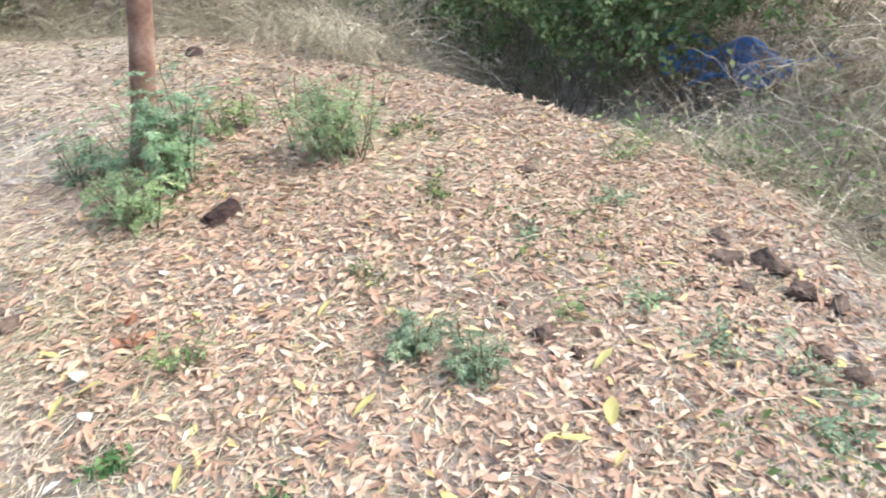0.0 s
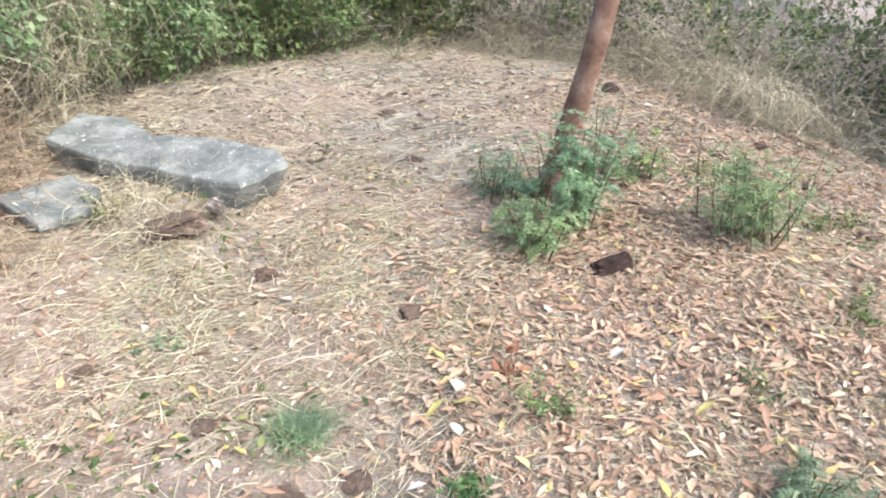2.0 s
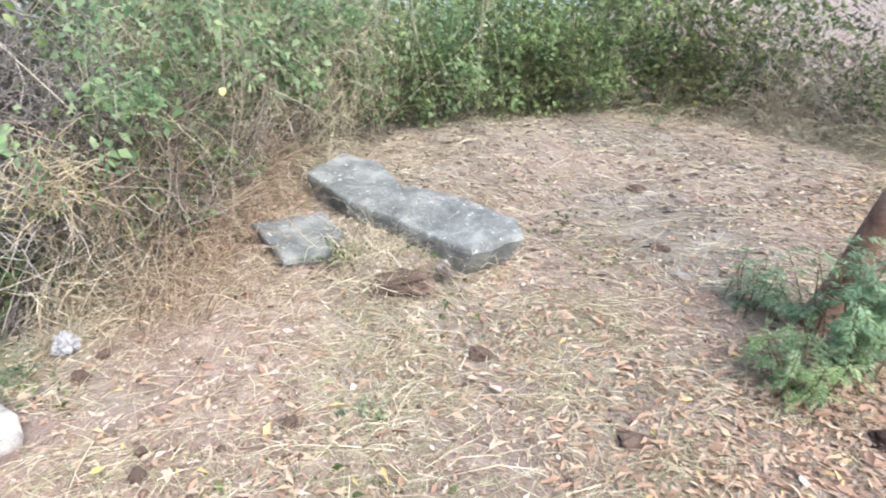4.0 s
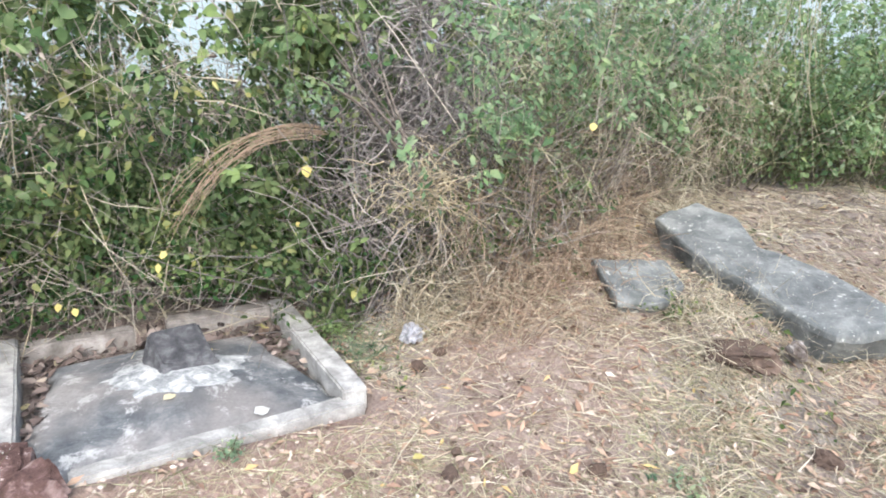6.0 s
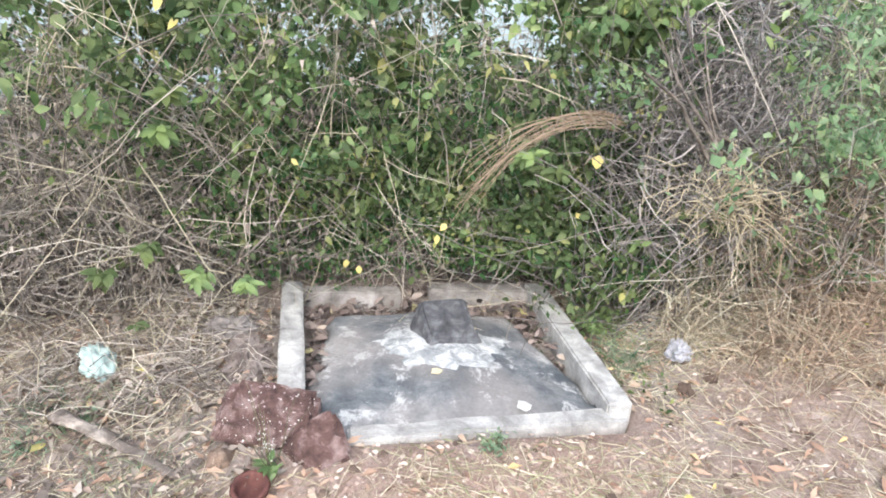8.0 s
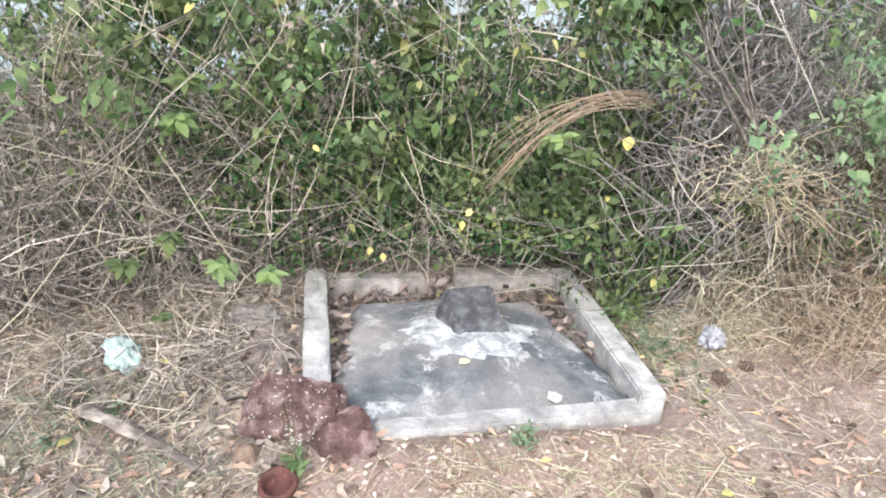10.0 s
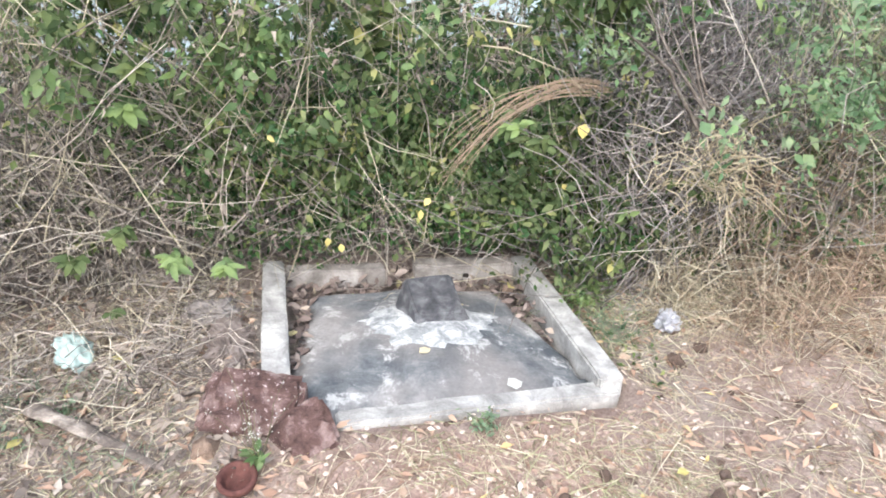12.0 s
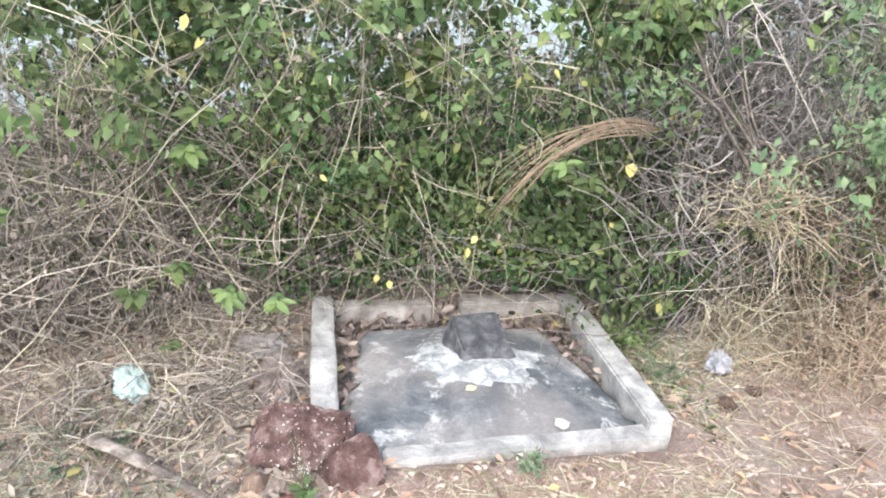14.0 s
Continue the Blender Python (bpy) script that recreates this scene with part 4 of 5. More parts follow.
part("leaves", mesh_from("leaves", *leaves(fg, ball_ways(14) * (1, 1, 0.5), np.tile((0, 0, 1.0), (14, 1)), rng.uniform(0.035, 0.055, 14), 0.45), LEAF_BRIGHT), fw)


# ---- single fallen leaves and scraps ----
def fallen_leaf(x, y, z, size, mat, turn, label, ratio=0.5, tip=0.15, curl=0.15, name="fallen_leaf", category="leaf", group="fallen leaves"):
    v, f = leaves(np.zeros((1, 3)), [(1, 0, 0)], [(0, 0, 1)], size, ratio, 0.3, curl, np.random.default_rng(int(abs(x * 997 + y * 331) * 10)))
    v = v - v.mean(0)
    me = mesh_from(name, v, f, mat, True)
    ob = thing(name, label, category, (x, y, z + 0.25 * size * tip + 0.008), me, group)
    ob.rotation_euler = (tip, tip * 0.6, turn)
    return ob


fallen_leaf(0.548, 0.23, slab_z(0.548, 0.23), 0.062, piece_material("pale_leaf", [(0, (0.72, 0.62, 0.4)), (1, (0.8, 0.72, 0.5))], 0.6, 0.2), 0.6, "pale yellow dry leaf on the cement slab", 0.7, 0.2)
fallen_leaf(0.735, 0.52, slab_z(0.735, 0.52) + 0.02, 0.07, YELLOW, 2.2, "yellow leaf beside the dark stone", 0.55, 0.35)
fallen_leaf(0.82, 0.03, float(plot_plane(0.82, 0.03)) + 0.05, 0.06, PAPER, 0.2, "scrap of white paper on the front kerb", 0.9, 0.1, 0.02, "paper_scrap", "paper scrap", "paper scraps")
fallen_leaf(1.02, 0.69, float(plot_plane(1.02, 0.69)) + 0.06, 0.075, YELLOW, 1.0, "yellowing leaf in the kerb's corner", 0.6, 0.5)
for x, y, s, a, t in ((1.83, -1.99, 0.09, 0.1, "paper_scrap"), (1.63, -2.02, 0.075, 0.5, "paper_scrap"), (2.27, -1.22, 0.08, 1.2, "paper_scrap"), (2.34, -2.25, 0.07, 0.3, "paper_scrap"), (2.1, -2.5, 0.07, 2.3, "paper_scrap"), (1.4, -1.95, 0.06, 2.0, "paper_scrap")):
    fallen_leaf(x, y, float(ground_z(x, y)) + 0.014, s, PAPER, a, "scrap of white paper among dead leaves", 0.5, 0.25, 0.1, t, "paper scrap", "paper scraps")
for x, y, s, a in ((1.74, -2.02, 0.1, 1.4), (1.7, -1.94, 0.09, 2.6), (1.98, -1.9, 0.09, 0.6), (2.0, -2.35, 0.08, 0.1), (1.3, -2.25, 0.09, 2.9), (1.2, -1.6, 0.07, 0.4), (1.45, -1.42, 0.07, 1.1), (1.5, -2.6, 0.09, 0.2), (1.85, -2.75, 0.09, 2.2),
                   (1.25, -3.45, 0.1, 1.9), (1.0, -3.2, 0.11, 0.9), (1.05, -3.35, 0.1, 2.6), (0.95, -2.85, 0.1, 0.3), (-0.735, 0.08, 0.075, 1.2), (-0.5, 0.43, 0.06, 0.4), (-0.46, 0.38, 0.07, 2.0), (0.9, -0.62, 0.07, 0.8), (1.22, -0.4, 0.06, 0.2), (0.62, -0.75, 0.06, 2.1), (0.72, -1.08, 0.08, 1.0),
                   (1.1, -1.38, 0.08, 0.2), (1.62, -3.95, 0.09, 0.4), (1.8, -3.3, 0.09, 1.0), (2.4, -3.05, 0.09, 1.7), (2.3, -2.7, 0.09, 0.5), (1.35, -2.75, 0.1, 2.0)):
    fallen_leaf(x, y, float(ground_z(x, y)) + 0.016, s, YELLOW, a, "yellow fallen leaf on the litter", 0.38, 0.3)
rd = thing("red_leaved_seedling", "small withered seedling with rusty red leaves", "seedling", on_ground(1.95, -2.15, -0.004))
rs = grow(np.repeat([on_ground(1.95, -2.15, -0.004)], 6, 0), np.column_stack([rng.normal(0, 0.4, (6, 2)), np.ones(6)]), rng.uniform(0.06, 0.13, 6), 5, 0.4, 0.2)
part("stem", mesh_from("stem", *tubes(rs, 0.002), TWIG), rd)
rp = along(rs, 40, 0.01)
part("leaves", mesh_from("leaves", *leaves(rp, ball_ways(40), ball_ways(40) + (0, 0, 0.5), rng.uniform(0.03, 0.055, 40), 0.4), piece_material("rusty_leaf", [(0, (0.24, 0.11, 0.07)), (1, (0.44, 0.23, 0.14))], 0.7, 0.2)), rd)


# ---- thickets ----
def lined(p0, p1, n, depth, power=1.3, r=rng):
    """n foot points behind the line from p0 to p1; away is the thicket's back."""
    p0, p1 = np.array(p0, float), np.array(p1, float)
    along_line = p1 - p0
    away = unit(np.array([-along_line[1], along_line[0]]))
    u = r.uniform(0, 1, n)
    xy = p0 + u[:, None] * along_line + away * (r.uniform(0, 1, n) ** power * depth)[:, None]
    return np.column_stack([xy, ground_z(xy[:, 0], xy[:, 1]) - 0.01]), np.array([*away, 0.0])


def thicket(name, label, p0, p1, depth, height, stems, leaf_sets, stem_mat=TWIG, lean=0.25, droop=0.8, jitter=0.45, radius=0.003, k=7, low=0.1, power=1.3, category="shrub", blades=None, front=0.03, over=0.16, lumps=0.06):
    """A shrub behind a ground line. leaf_sets: (part name, count, size, width ratio, material, spread, lowest, highest, keep-from-front)."""
    foot, away = lined(p0, p1, stems, depth, power)
    ob = thing(name, label, category, tuple(foot[0]))
    way = np.column_stack([rng.normal(0, 0.35, (stems, 2)), np.full(stems, 1.0)]) - away * lean
    paths = grow(foot, way, rng.uniform(0.5, 1.15, stems) * height, k, droop, jitter)
    paths[..., 2] = np.maximum(paths[..., 2], ground_z(paths[..., 0], paths[..., 1]) + 0.004)
    origin = np.array([*p0, 0.0])
    run = unit(np.array([*p1, 0.0]) - origin)
    near_by = p0[0] < 2.5 and p0[1] > 0

    def swell(p):
        """The uneven face of the shrub: it bulges and hollows along its run and height."""
        u = ((p - origin) * run).sum(-1)
        return lumps * (np.sin(u * 6.1 + 2.0 * np.sin(p[..., 2] * 4 + p0[0])) + 0.7 * np.sin(p[..., 2] * 7.3 + 1.5 * np.sin(u * 4.3)))

    reach = -(front + 0.7 * over * np.clip(paths[..., 2], 0, 1.5) + swell(paths))
    s = ((paths - origin) * away).sum(-1)
    paths = paths + away * np.maximum(reach - s, 0)[..., None] * 0.9
    for one in paths[:22]:
        part("branch", mesh_from("branch", *tubes(one[None], radius * rng.uniform(1.0, 1.7), 5), stem_mat, True), ob)
    paths = paths[22:]
    stems = len(paths)
    part("stems", mesh_from("stems", *tubes(paths, rng.uniform(0.5, 1.5, stems) * radius), stem_mat), ob)
    for pname, count, size, ratio, mat, spread, z0, z1 in leaf_sets:
        if near_by:
            count, size = int(count * (0.8 if pname == "dead_leaves" else 1.35)), size * (0.6 if pname == "dead_leaves" else 0.74)
        hub = along(paths, max(20, count // (9 if p0[0] < 2.5 else 5)), spread * 1.2, low)
        p = hub[rng.integers(0, len(hub), count * 4)] + rng.normal(0, 0.04, (count * 4, 3))
        p = p[((p - origin) * away).sum(-1) > -front - over * np.clip(p[:, 2], 0, 1.5) - swell(p)]
        h = p[:, 2] - ground_z(p[:, 0], p[:, 1])
        ragged = z0 + (0.0 if z0 < 0.1 else 1.6 * lumps) * np.sin(((p - origin) * run).sum(-1) * 9 + 2 * np.sin(p[:, 0] * 3))
        p = p[(h > ragged) & (h < z1)][:count]
        n = len(p)
        axis = ball_ways(n) * (1, 1, 0.7) - away * 0.5 - (0, 0, 0.45)
        nrm = ball_ways(n) * 0.8 - away * 0.7 + (0, 0, 0.75)
        part(pname, mesh_from(pname, *leaves(p, axis, nrm, rng.uniform(0.45, 1.5, n) * size * 0.82, ratio, *((0.9, 0.9) if pname == "dead_leaves" else (0.25, 0.4)), fine=pname in ("leaves", "top_leaves", "bright_leaves") and -3 < p0[0] < 2 and p0[1] > 0), mat), ob)
    if blades:
        n, length, mat, bd = blades
        f2, _ = lined(p0, p1, n, depth * 0.6, power)
        w2 = np.column_stack([rng.normal(0, 0.75, (n, 2)), np.full(n, 1.0)]) - away * lean * 0.6
        bp = grow(f2, w2, rng.uniform(0.4, 1.1, n) * length, 6, bd, 0.25)
        bp[..., 2] = np.maximum(bp[..., 2], ground_z(bp[..., 0], bp[..., 1]) + 0.003)
        bs = ((bp - origin) * away).sum(-1)
        bp = bp + away * np.maximum(-(front + 0.22) - bs, 0)[..., None] * 0.8
        part("grass", mesh_from("grass", *ribbons(bp, rng.uniform(0.002, 0.006, n)), mat), ob)
    return ob


def tangle(name, label, p0, p1, depth, z0, z1, n, length, mat, radius=0.002, lay=0.3, droop=0.4, jitter=0.8, category="brushwood", front=0.0):
    """Loose dry stalks heaped at every slant; they rest on one another from the ground up."""
    foot, away = lined(p0, p1, n * 2, depth, 1.2)
    h = rng.uniform(0, 1, n * 2) ** 1.1 * (z1 - z0) + z0
    clump = np.sin(foot[:, 0] * 8 + 2 * np.sin(h * 7)) * np.sin(h * 9 + 2 * np.sin(foot[:, 0] * 5 + 1)) + rng.normal(0, 0.45, n * 2)
    keep = np.argsort(-clump)[:n]
    keep = rng.permutation(keep)
    foot, h = foot[keep], h[keep]
    foot[:, 2] += h
    foot[:, :2] += away[:2] * (h * front)[:, None]
    foot[:n // 6, 2] -= h[:n // 6]
    ob = thing(name, label, category, tuple(foot[0]))
    way = ball_ways(n) * (1, 1, lay) - away * 0.15 + (0, 0, 0.15)
    paths = grow(foot, way, rng.uniform(0.4, 1.2, n) * length, 5, droop, jitter)
    paths[..., 2] = np.maximum(paths[..., 2], ground_z(paths[..., 0], paths[..., 1]) + 0.004)
    for one in paths[-24:]:
        part("stalk", mesh_from("stalk", *tubes(one[None], radius * 1.25, 5), mat, True), ob)
    half = (n - 24) // 3
    part("stalks", mesh_from("stalks", *tubes(paths[:half], rng.uniform(0.4, 1.6, half) * radius), mat), ob)
    part("dry_blades", mesh_from("dry_blades", *ribbons(paths[half:-24], rng.uniform(1.0, 2.6, n - 24 - half) * radius), mat), ob)
    return ob


thicket("hedge_shrub", "dry twiggy hedge shrub with scattered green leaves", (-3.6, 0.72), (-1.1, 0.72), 1.2, 1.9, 520,
        [("leaves", 4000, 0.055, 0.5, LEAF, 0.06, 0.95, 2.6), ("dead_leaves", 3600, 0.04, 0.45, LEAF_DEAD, 0.07, 0.0, 2.4)], droop=0.9)
thicket("hedge_shrub", "twiggy grey-brown hedge shrub, leafy only at the top", (-1.2, 0.7), (0.0, 1.0), 1.0, 1.65, 380,
        [("top_leaves", 4600, 0.072, 0.5, LEAF, 0.06, 1.0, 2.6), ("low_leaves", 500, 0.055, 0.5, LEAF, 0.05, 0.2, 0.85), ("dead_leaves", 7500, 0.05, 0.5, LEAF_DEAD, 0.07, 0.0, 1.3), ("bright_leaves", 2600, 0.07, 0.5, LEAF_BRIGHT, 0.05, 0.85, 1.9)], droop=0.9, over=0.3)
thicket("hedge_shrub", "dense green hedge shrub overhanging the back kerb", (-0.1, 1.05), (1.35, 1.0), 0.9, 1.5, 400,
        [("leaves", 8500, 0.066, 0.52, LEAF, 0.06, 0.35, 1.7), ("bright_leaves", 3000, 0.07, 0.5, LEAF_BRIGHT, 0.05, 0.3, 1.6), ("small_leaves", 9500, 0.046, 0.62, LEAF_SMALL, 0.05, 0.16, 0.75), ("dark_leaves", 8500, 0.055, 0.5, LEAF_DARK, 0.07, 0.03, 1.6), ("dead_leaves", 2200, 0.04, 0.45, LEAF_DEAD, 0.06, 0.2, 2.0)], TWIG, 0.3, 0.9, 0.45, 0.0024, front=0.0, over=0.4, lumps=0.07)
thicket("climbing_vine", "tall thin vine stems with broad green leaves against the sky", (-1.2, 1.1), (2.4, 0.9), 0.7, 2.3, 110,
        [("leaves", 4600, 0.085, 0.62, LEAF, 0.09, 1.1, 2.8), ("bright_leaves", 4600, 0.08, 0.6, LEAF_BRIGHT, 0.09, 1.2, 2.8)], TWIG, 0.1, 0.4, 0.35, category="vine")
thicket("hedge_shrub", "grey half-dead hedge shrub with bare twigs", (1.25, 0.66), (2.2, 0.5), 0.9, 1.4, 300,
        [("leaves", 4200, 0.06, 0.55, LEAF, 0.07, 0.1, 0.6), ("dark_leaves", 2400, 0.055, 0.5, LEAF_DARK, 0.07, 0.03, 0.5), ("top_leaves", 2800, 0.06, 0.5, LEAF_BRIGHT, 0.08, 1.15, 2.6), ("dead_leaves", 2600, 0.035, 0.4, LEAF_DEAD, 0.06, 0.0, 1.6)], TWIG_GREY, droop=0.7)
thicket("hedge_shrub", "green vine-covered hedge shrub above dry grass", (2.15, 0.4), (2.95, 0.7), 1.3, 1.8, 480,
        [("leaves", 6800, 0.055, 0.5, LEAF_PALE, 0.08, 0.78, 2.6), ("dark_leaves", 1600, 0.042, 0.5, LEAF, 0.07, 0.3, 2.4), ("dead_leaves", 3400, 0.035, 0.4, LEAF_DEAD, 0.07, 0.0, 1.2)], TWIG, droop=0.9, blades=(1500, 1.1, STRAW_RED, 1.7), over=0.25)
thicket("hedge_shrub", "green vine-covered hedge shrub behind the stone slab", (2.9, 0.75), (3.9, 1.0), 1.2, 1.9, 440,
        [("leaves", 9500, 0.055, 0.6, LEAF_PALE, 0.08, 0.45, 2.8), ("dark_leaves", 4200, 0.05, 0.5, LEAF, 0.08, 0.1, 2.6), ("dead_leaves", 2600, 0.035, 0.4, LEAF_DEAD, 0.07, 0.0, 0.9)], TWIG, droop=0.9, blades=(600, 1.1, STRAW, 1.8), over=0.3)
thicket("round_bush", "broad leafy green bush with a dark hollow beneath", (3.9, 1.0), (5.6, 0.6), 1.3, 2.1, 420,
        [("leaves", 9500, 0.052, 0.6, LEAF_BRIGHT, 0.09, 0.16, 3.2), ("bright_leaves", 9000, 0.05, 0.6, LEAF_PALE, 0.09, 0.3, 3.2), ("dead_leaves", 1300, 0.035, 0.4, LEAF_DEAD, 0.07, 0.0, 0.5), ("flowers", 40, 0.035, 0.8, FLOWER, 0.09, 0.4, 2.4)], STEM, 0.3, 0.8, category="bush", front=0.1, over=0.26, lumps=0.13)
thicket("round_bush", "broad leafy green bush at the clearing's far edge", (5.6, 0.6), (7.0, -0.25), 1.3, 2.1, 380,
        [("leaves", 9500, 0.06, 0.6, LEAF_BRIGHT, 0.1, 0.15, 3.2), ("dark_leaves", 6000, 0.055, 0.6, LEAF, 0.1, 0.1, 3.2)], STEM, 0.3, 0.8, category="bush", front=0.1, over=0.2, lumps=0.13)
thicket("round_bush", "dark leafy bush at the clearing's far edge", (7.0, -0.25), (7.6, -1.3), 1.4, 2.0, 300,
        [("leaves", 6000, 0.07, 0.6, LEAF, 0.1, 0.1, 3.2), ("dead_leaves", 2500, 0.06, 0.4, LEAF_DEAD, 0.09, 0.0, 1.6)], STEM, 0.3, 0.8, category="bush", blades=(1200, 1.0, STRAW, 2.0))
thicket("dry_bush", "dry brownish bush hung with old grass", (7.5, -1.2), (6.9, -2.6), 1.5, 1.7, 320,
        [("leaves", 2600, 0.07, 0.5, LEAF, 0.1, 0.3, 3.0), ("dead_leaves", 3200, 0.06, 0.4, LEAF_DEAD, 0.09, 0.0, 2.2)], TWIG, 0.3, 0.9, category="bush", blades=(3800, 1.3, STRAW, 2.0))
thicket("dry_bush", "bank of long arching straw-coloured grass", (6.9, -2.5), (6.3, -3.75), 1.4, 1.4, 200,
        [("leaves", 1500, 0.06, 0.5, LEAF, 0.1, 0.4, 2.6), ("dead_leaves", 1500, 0.06, 0.4, LEAF_DEAD, 0.09, 0.0, 2.0)], TWIG, 0.3, 1.0, category="bush", blades=(4000, 1.4, STRAW, 2.2))
thicket("dry_bush", "clump of tall dry grass above the ditch", (6.3, -3.6), (5.0, -4.1), 1.0, 1.2, 140,
        [("dead_leaves", 900, 0.05, 0.4, LEAF_DEAD, 0.09, 0.0, 1.8)], TWIG, 0.3, 1.0, category="bush", blades=(4000, 1.4, STRAW, 2.0))
thicket("ditch_bush", "dense dark green bush growing out of the ditch", (5.9, -4.85), (4.3, -5.25), 1.6, 1.7, 420,
        [("leaves", 9000, 0.06, 0.55, LEAF_BRIGHT, 0.1, 0.5, 3.0), ("dark_leaves", 5000, 0.055, 0.5, LEAF, 0.1, 0.45, 3.0)], STEM, 0.35, 0.8, category="bush", front=0.1, over=0.25, lumps=0.14)
thicket("ditch_bush", "tall green bush beyond the dry grass", (8.0, -3.2), (5.8, -4.9), 1.6, 2.0, 300,
        [("leaves", 6500, 0.075, 0.55, LEAF, 0.1, 0.3, 3.4), ("dead_leaves", 1500, 0.06, 0.4, LEAF_DEAD, 0.1, 0.0, 2.0)], TWIG, 0.2, 0.7, category="bush", blades=(1800, 1.4, STRAW, 1.8))
thicket("ditch_bush", "dense dark green bush behind the ditch", (4.4, -5.4), (3.0, -6.2), 1.8, 1.9, 420,
        [("leaves", 8000, 0.065, 0.55, LEAF_BRIGHT, 0.1, 0.6, 3.4), ("dark_leaves", 5000, 0.06, 0.5, LEAF, 0.1, 0.5, 3.4)], STEM, 0.2, 0.7, category="bush")
thicket("ditch_bush", "low bush above the ditch's far bank", (3.3, -7.1), (0.2, -7.8), 1.6, 1.1, 260,
        [("leaves", 4000, 0.07, 0.55, LEAF_BRIGHT, 0.1, 0.2, 3.4), ("dark_leaves", 1500, 0.07, 0.5, LEAF, 0.1, 0.1, 3.4)], TWIG, 0.2, 0.7, category="bush", front=0.2)
thicket("dry_bush", "dry vines and straw hanging over the ditch's bank", (2.9, -5.35), (0.6, -4.95), 1.5, 0.9, 380,
        [("leaves", 2200, 0.045, 0.5, LEAF_BRIGHT, 0.07, 0.05, 1.6), ("dead_leaves", 1500, 0.04, 0.4, LEAF_DEAD, 0.07, 0.0, 1.4)], TWIG, 0.2, 1.2, 0.6, category="bush", blades=(4500, 0.95, STRAW, 2.2), front=0.25)
thicket("dry_bush", "dry grass hanging over the ditch's edge", (3.5, -4.72), (2.2, -4.98), 0.6, 0.5, 160,
        [("leaves", 700, 0.04, 0.5, LEAF_BRIGHT, 0.06, 0.05, 1.0)], TWIG, 0.2, 1.0, category="bush", blades=(4200, 0.55, STRAW, 2.0), front=0.15)

tangle("brushwood", "heap of grey-brown dry twigs at the hedge's foot", (-2.6, 0.56), (-0.2, 0.68), 0.6, 0.0, 1.1, 3000, 0.34, TWIG, 0.0024, 0.8, 0.4, 1.5, front=0.2)
tangle("brushwood", "dry twigs and old stalks lying before the hedge", (-2.0, 0.1), (-0.1, 0.25), 0.5, 0.0, 0.1, 1700, 0.26, TWIG, 0.0022, 0.25, front=0.0)
tangle("straw_heap", "dry grass stalks lying before the hedge", (-2.0, -0.1), (-0.15, 0.15), 0.6, 0.0, 0.1, 450, 0.32, STRAW, 0.0018, 0.3, category="straw heap")
tangle("straw_heap", "dry grass heaped against the stone slabs", (2.35, -0.55), (3.3, -0.95), 0.75, 0.0, 0.08, 700, 0.28, STRAW, 0.0018, 0.35, category="straw heap")
tangle("brushwood", "pale dry stalks criss-crossing in the hedge", (-2.6, 0.46), (-0.12, 0.6), 0.4, 0.02, 1.2, 650, 0.45, TWIG_PALE, 0.0021, 1.0, 0.4, 1.0, front=0.2)
tangle("brushwood", "thin dry stalks woven through the green shrub", (-0.05, 1.0), (1.35, 0.98), 0.4, 0.3, 1.5, 600, 0.45, TWIG, 0.002, 0.8, 0.3, 0.5, front=-0.2)
tangle("brushwood", "pale dry stalks standing through the green shrub", (-0.4, 1.0), (1.35, 0.98), 0.3, 0.3, 1.5, 260, 0.5, TWIG_PALE, 0.0023, 1.4, 0.2, 0.35, front=-0.2)
tangle("brushwood", "tan dry stalks leaning through the hedge", (-1.0, 0.72), (0.2, 1.0), 0.3, 0.45, 1.5, 330, 0.6, STRAW, 0.0019, 1.6, 0.4, 0.3, front=-0.1)
tangle("brushwood", "heap of grey dead twigs in the hedge", (1.38, 0.46), (2.05, 0.38), 0.6, 0.42, 1.45, 2900, 0.34, TWIG_GREY, 0.0032, 1.0, 0.4, 0.9, front=0.12)
tangle("straw_heap", "golden straw caught on dead twigs", (1.46, 0.27), (1.74, 0.22), 0.2, 0.56, 0.84, 230, 0.28, STRAW_GOLD, 0.0022, 0.4, 0.9, 0.9, "straw heap", 0.1)
tangle("straw_heap", "matted dry grass at the hedge's foot", (1.55, 0.36), (2.1, 0.2), 0.5, 0.0, 0.66, 1500, 0.34, STRAW, 0.0024, 0.9, 0.7, 0.9, "straw heap", 0.5)
tangle("straw_heap", "matted reddish dry grass under green vines", (1.85, 0.22), (3.4, 0.66), 0.5, 0.0, 0.68, 2700, 0.28, STRAW_RED, 0.0028, 1.1, 0.9, 0.9, "straw heap", 0.12)
tangle("straw_heap", "pale dry grass hanging down the green vines", (2.2, 0.34), (4.3, 0.72), 0.35, 0.5, 1.8, 1300, 0.4, STRAW, 0.0019, 1.6, 1.2, 0.7, "straw heap", 0.05)
tangle("straw_heap", "long pale dry grass draped down the hedge's face", (3.45, 0.5), (4.4, 0.66), 0.25, 0.25, 1.05, 560, 0.4, STRAW, 0.002, 2.0, 1.6, 0.6, "straw heap", 0.05)
tangle("straw_heap", "pale green grass blades arching over the dry grass", (1.95, 0.4), (2.9, 0.55), 0.3, 0.45, 1.3, 380, 0.5, STRAW_GREEN, 0.0026, 0.9, 0.9, 0.4, "grass", 0.0)
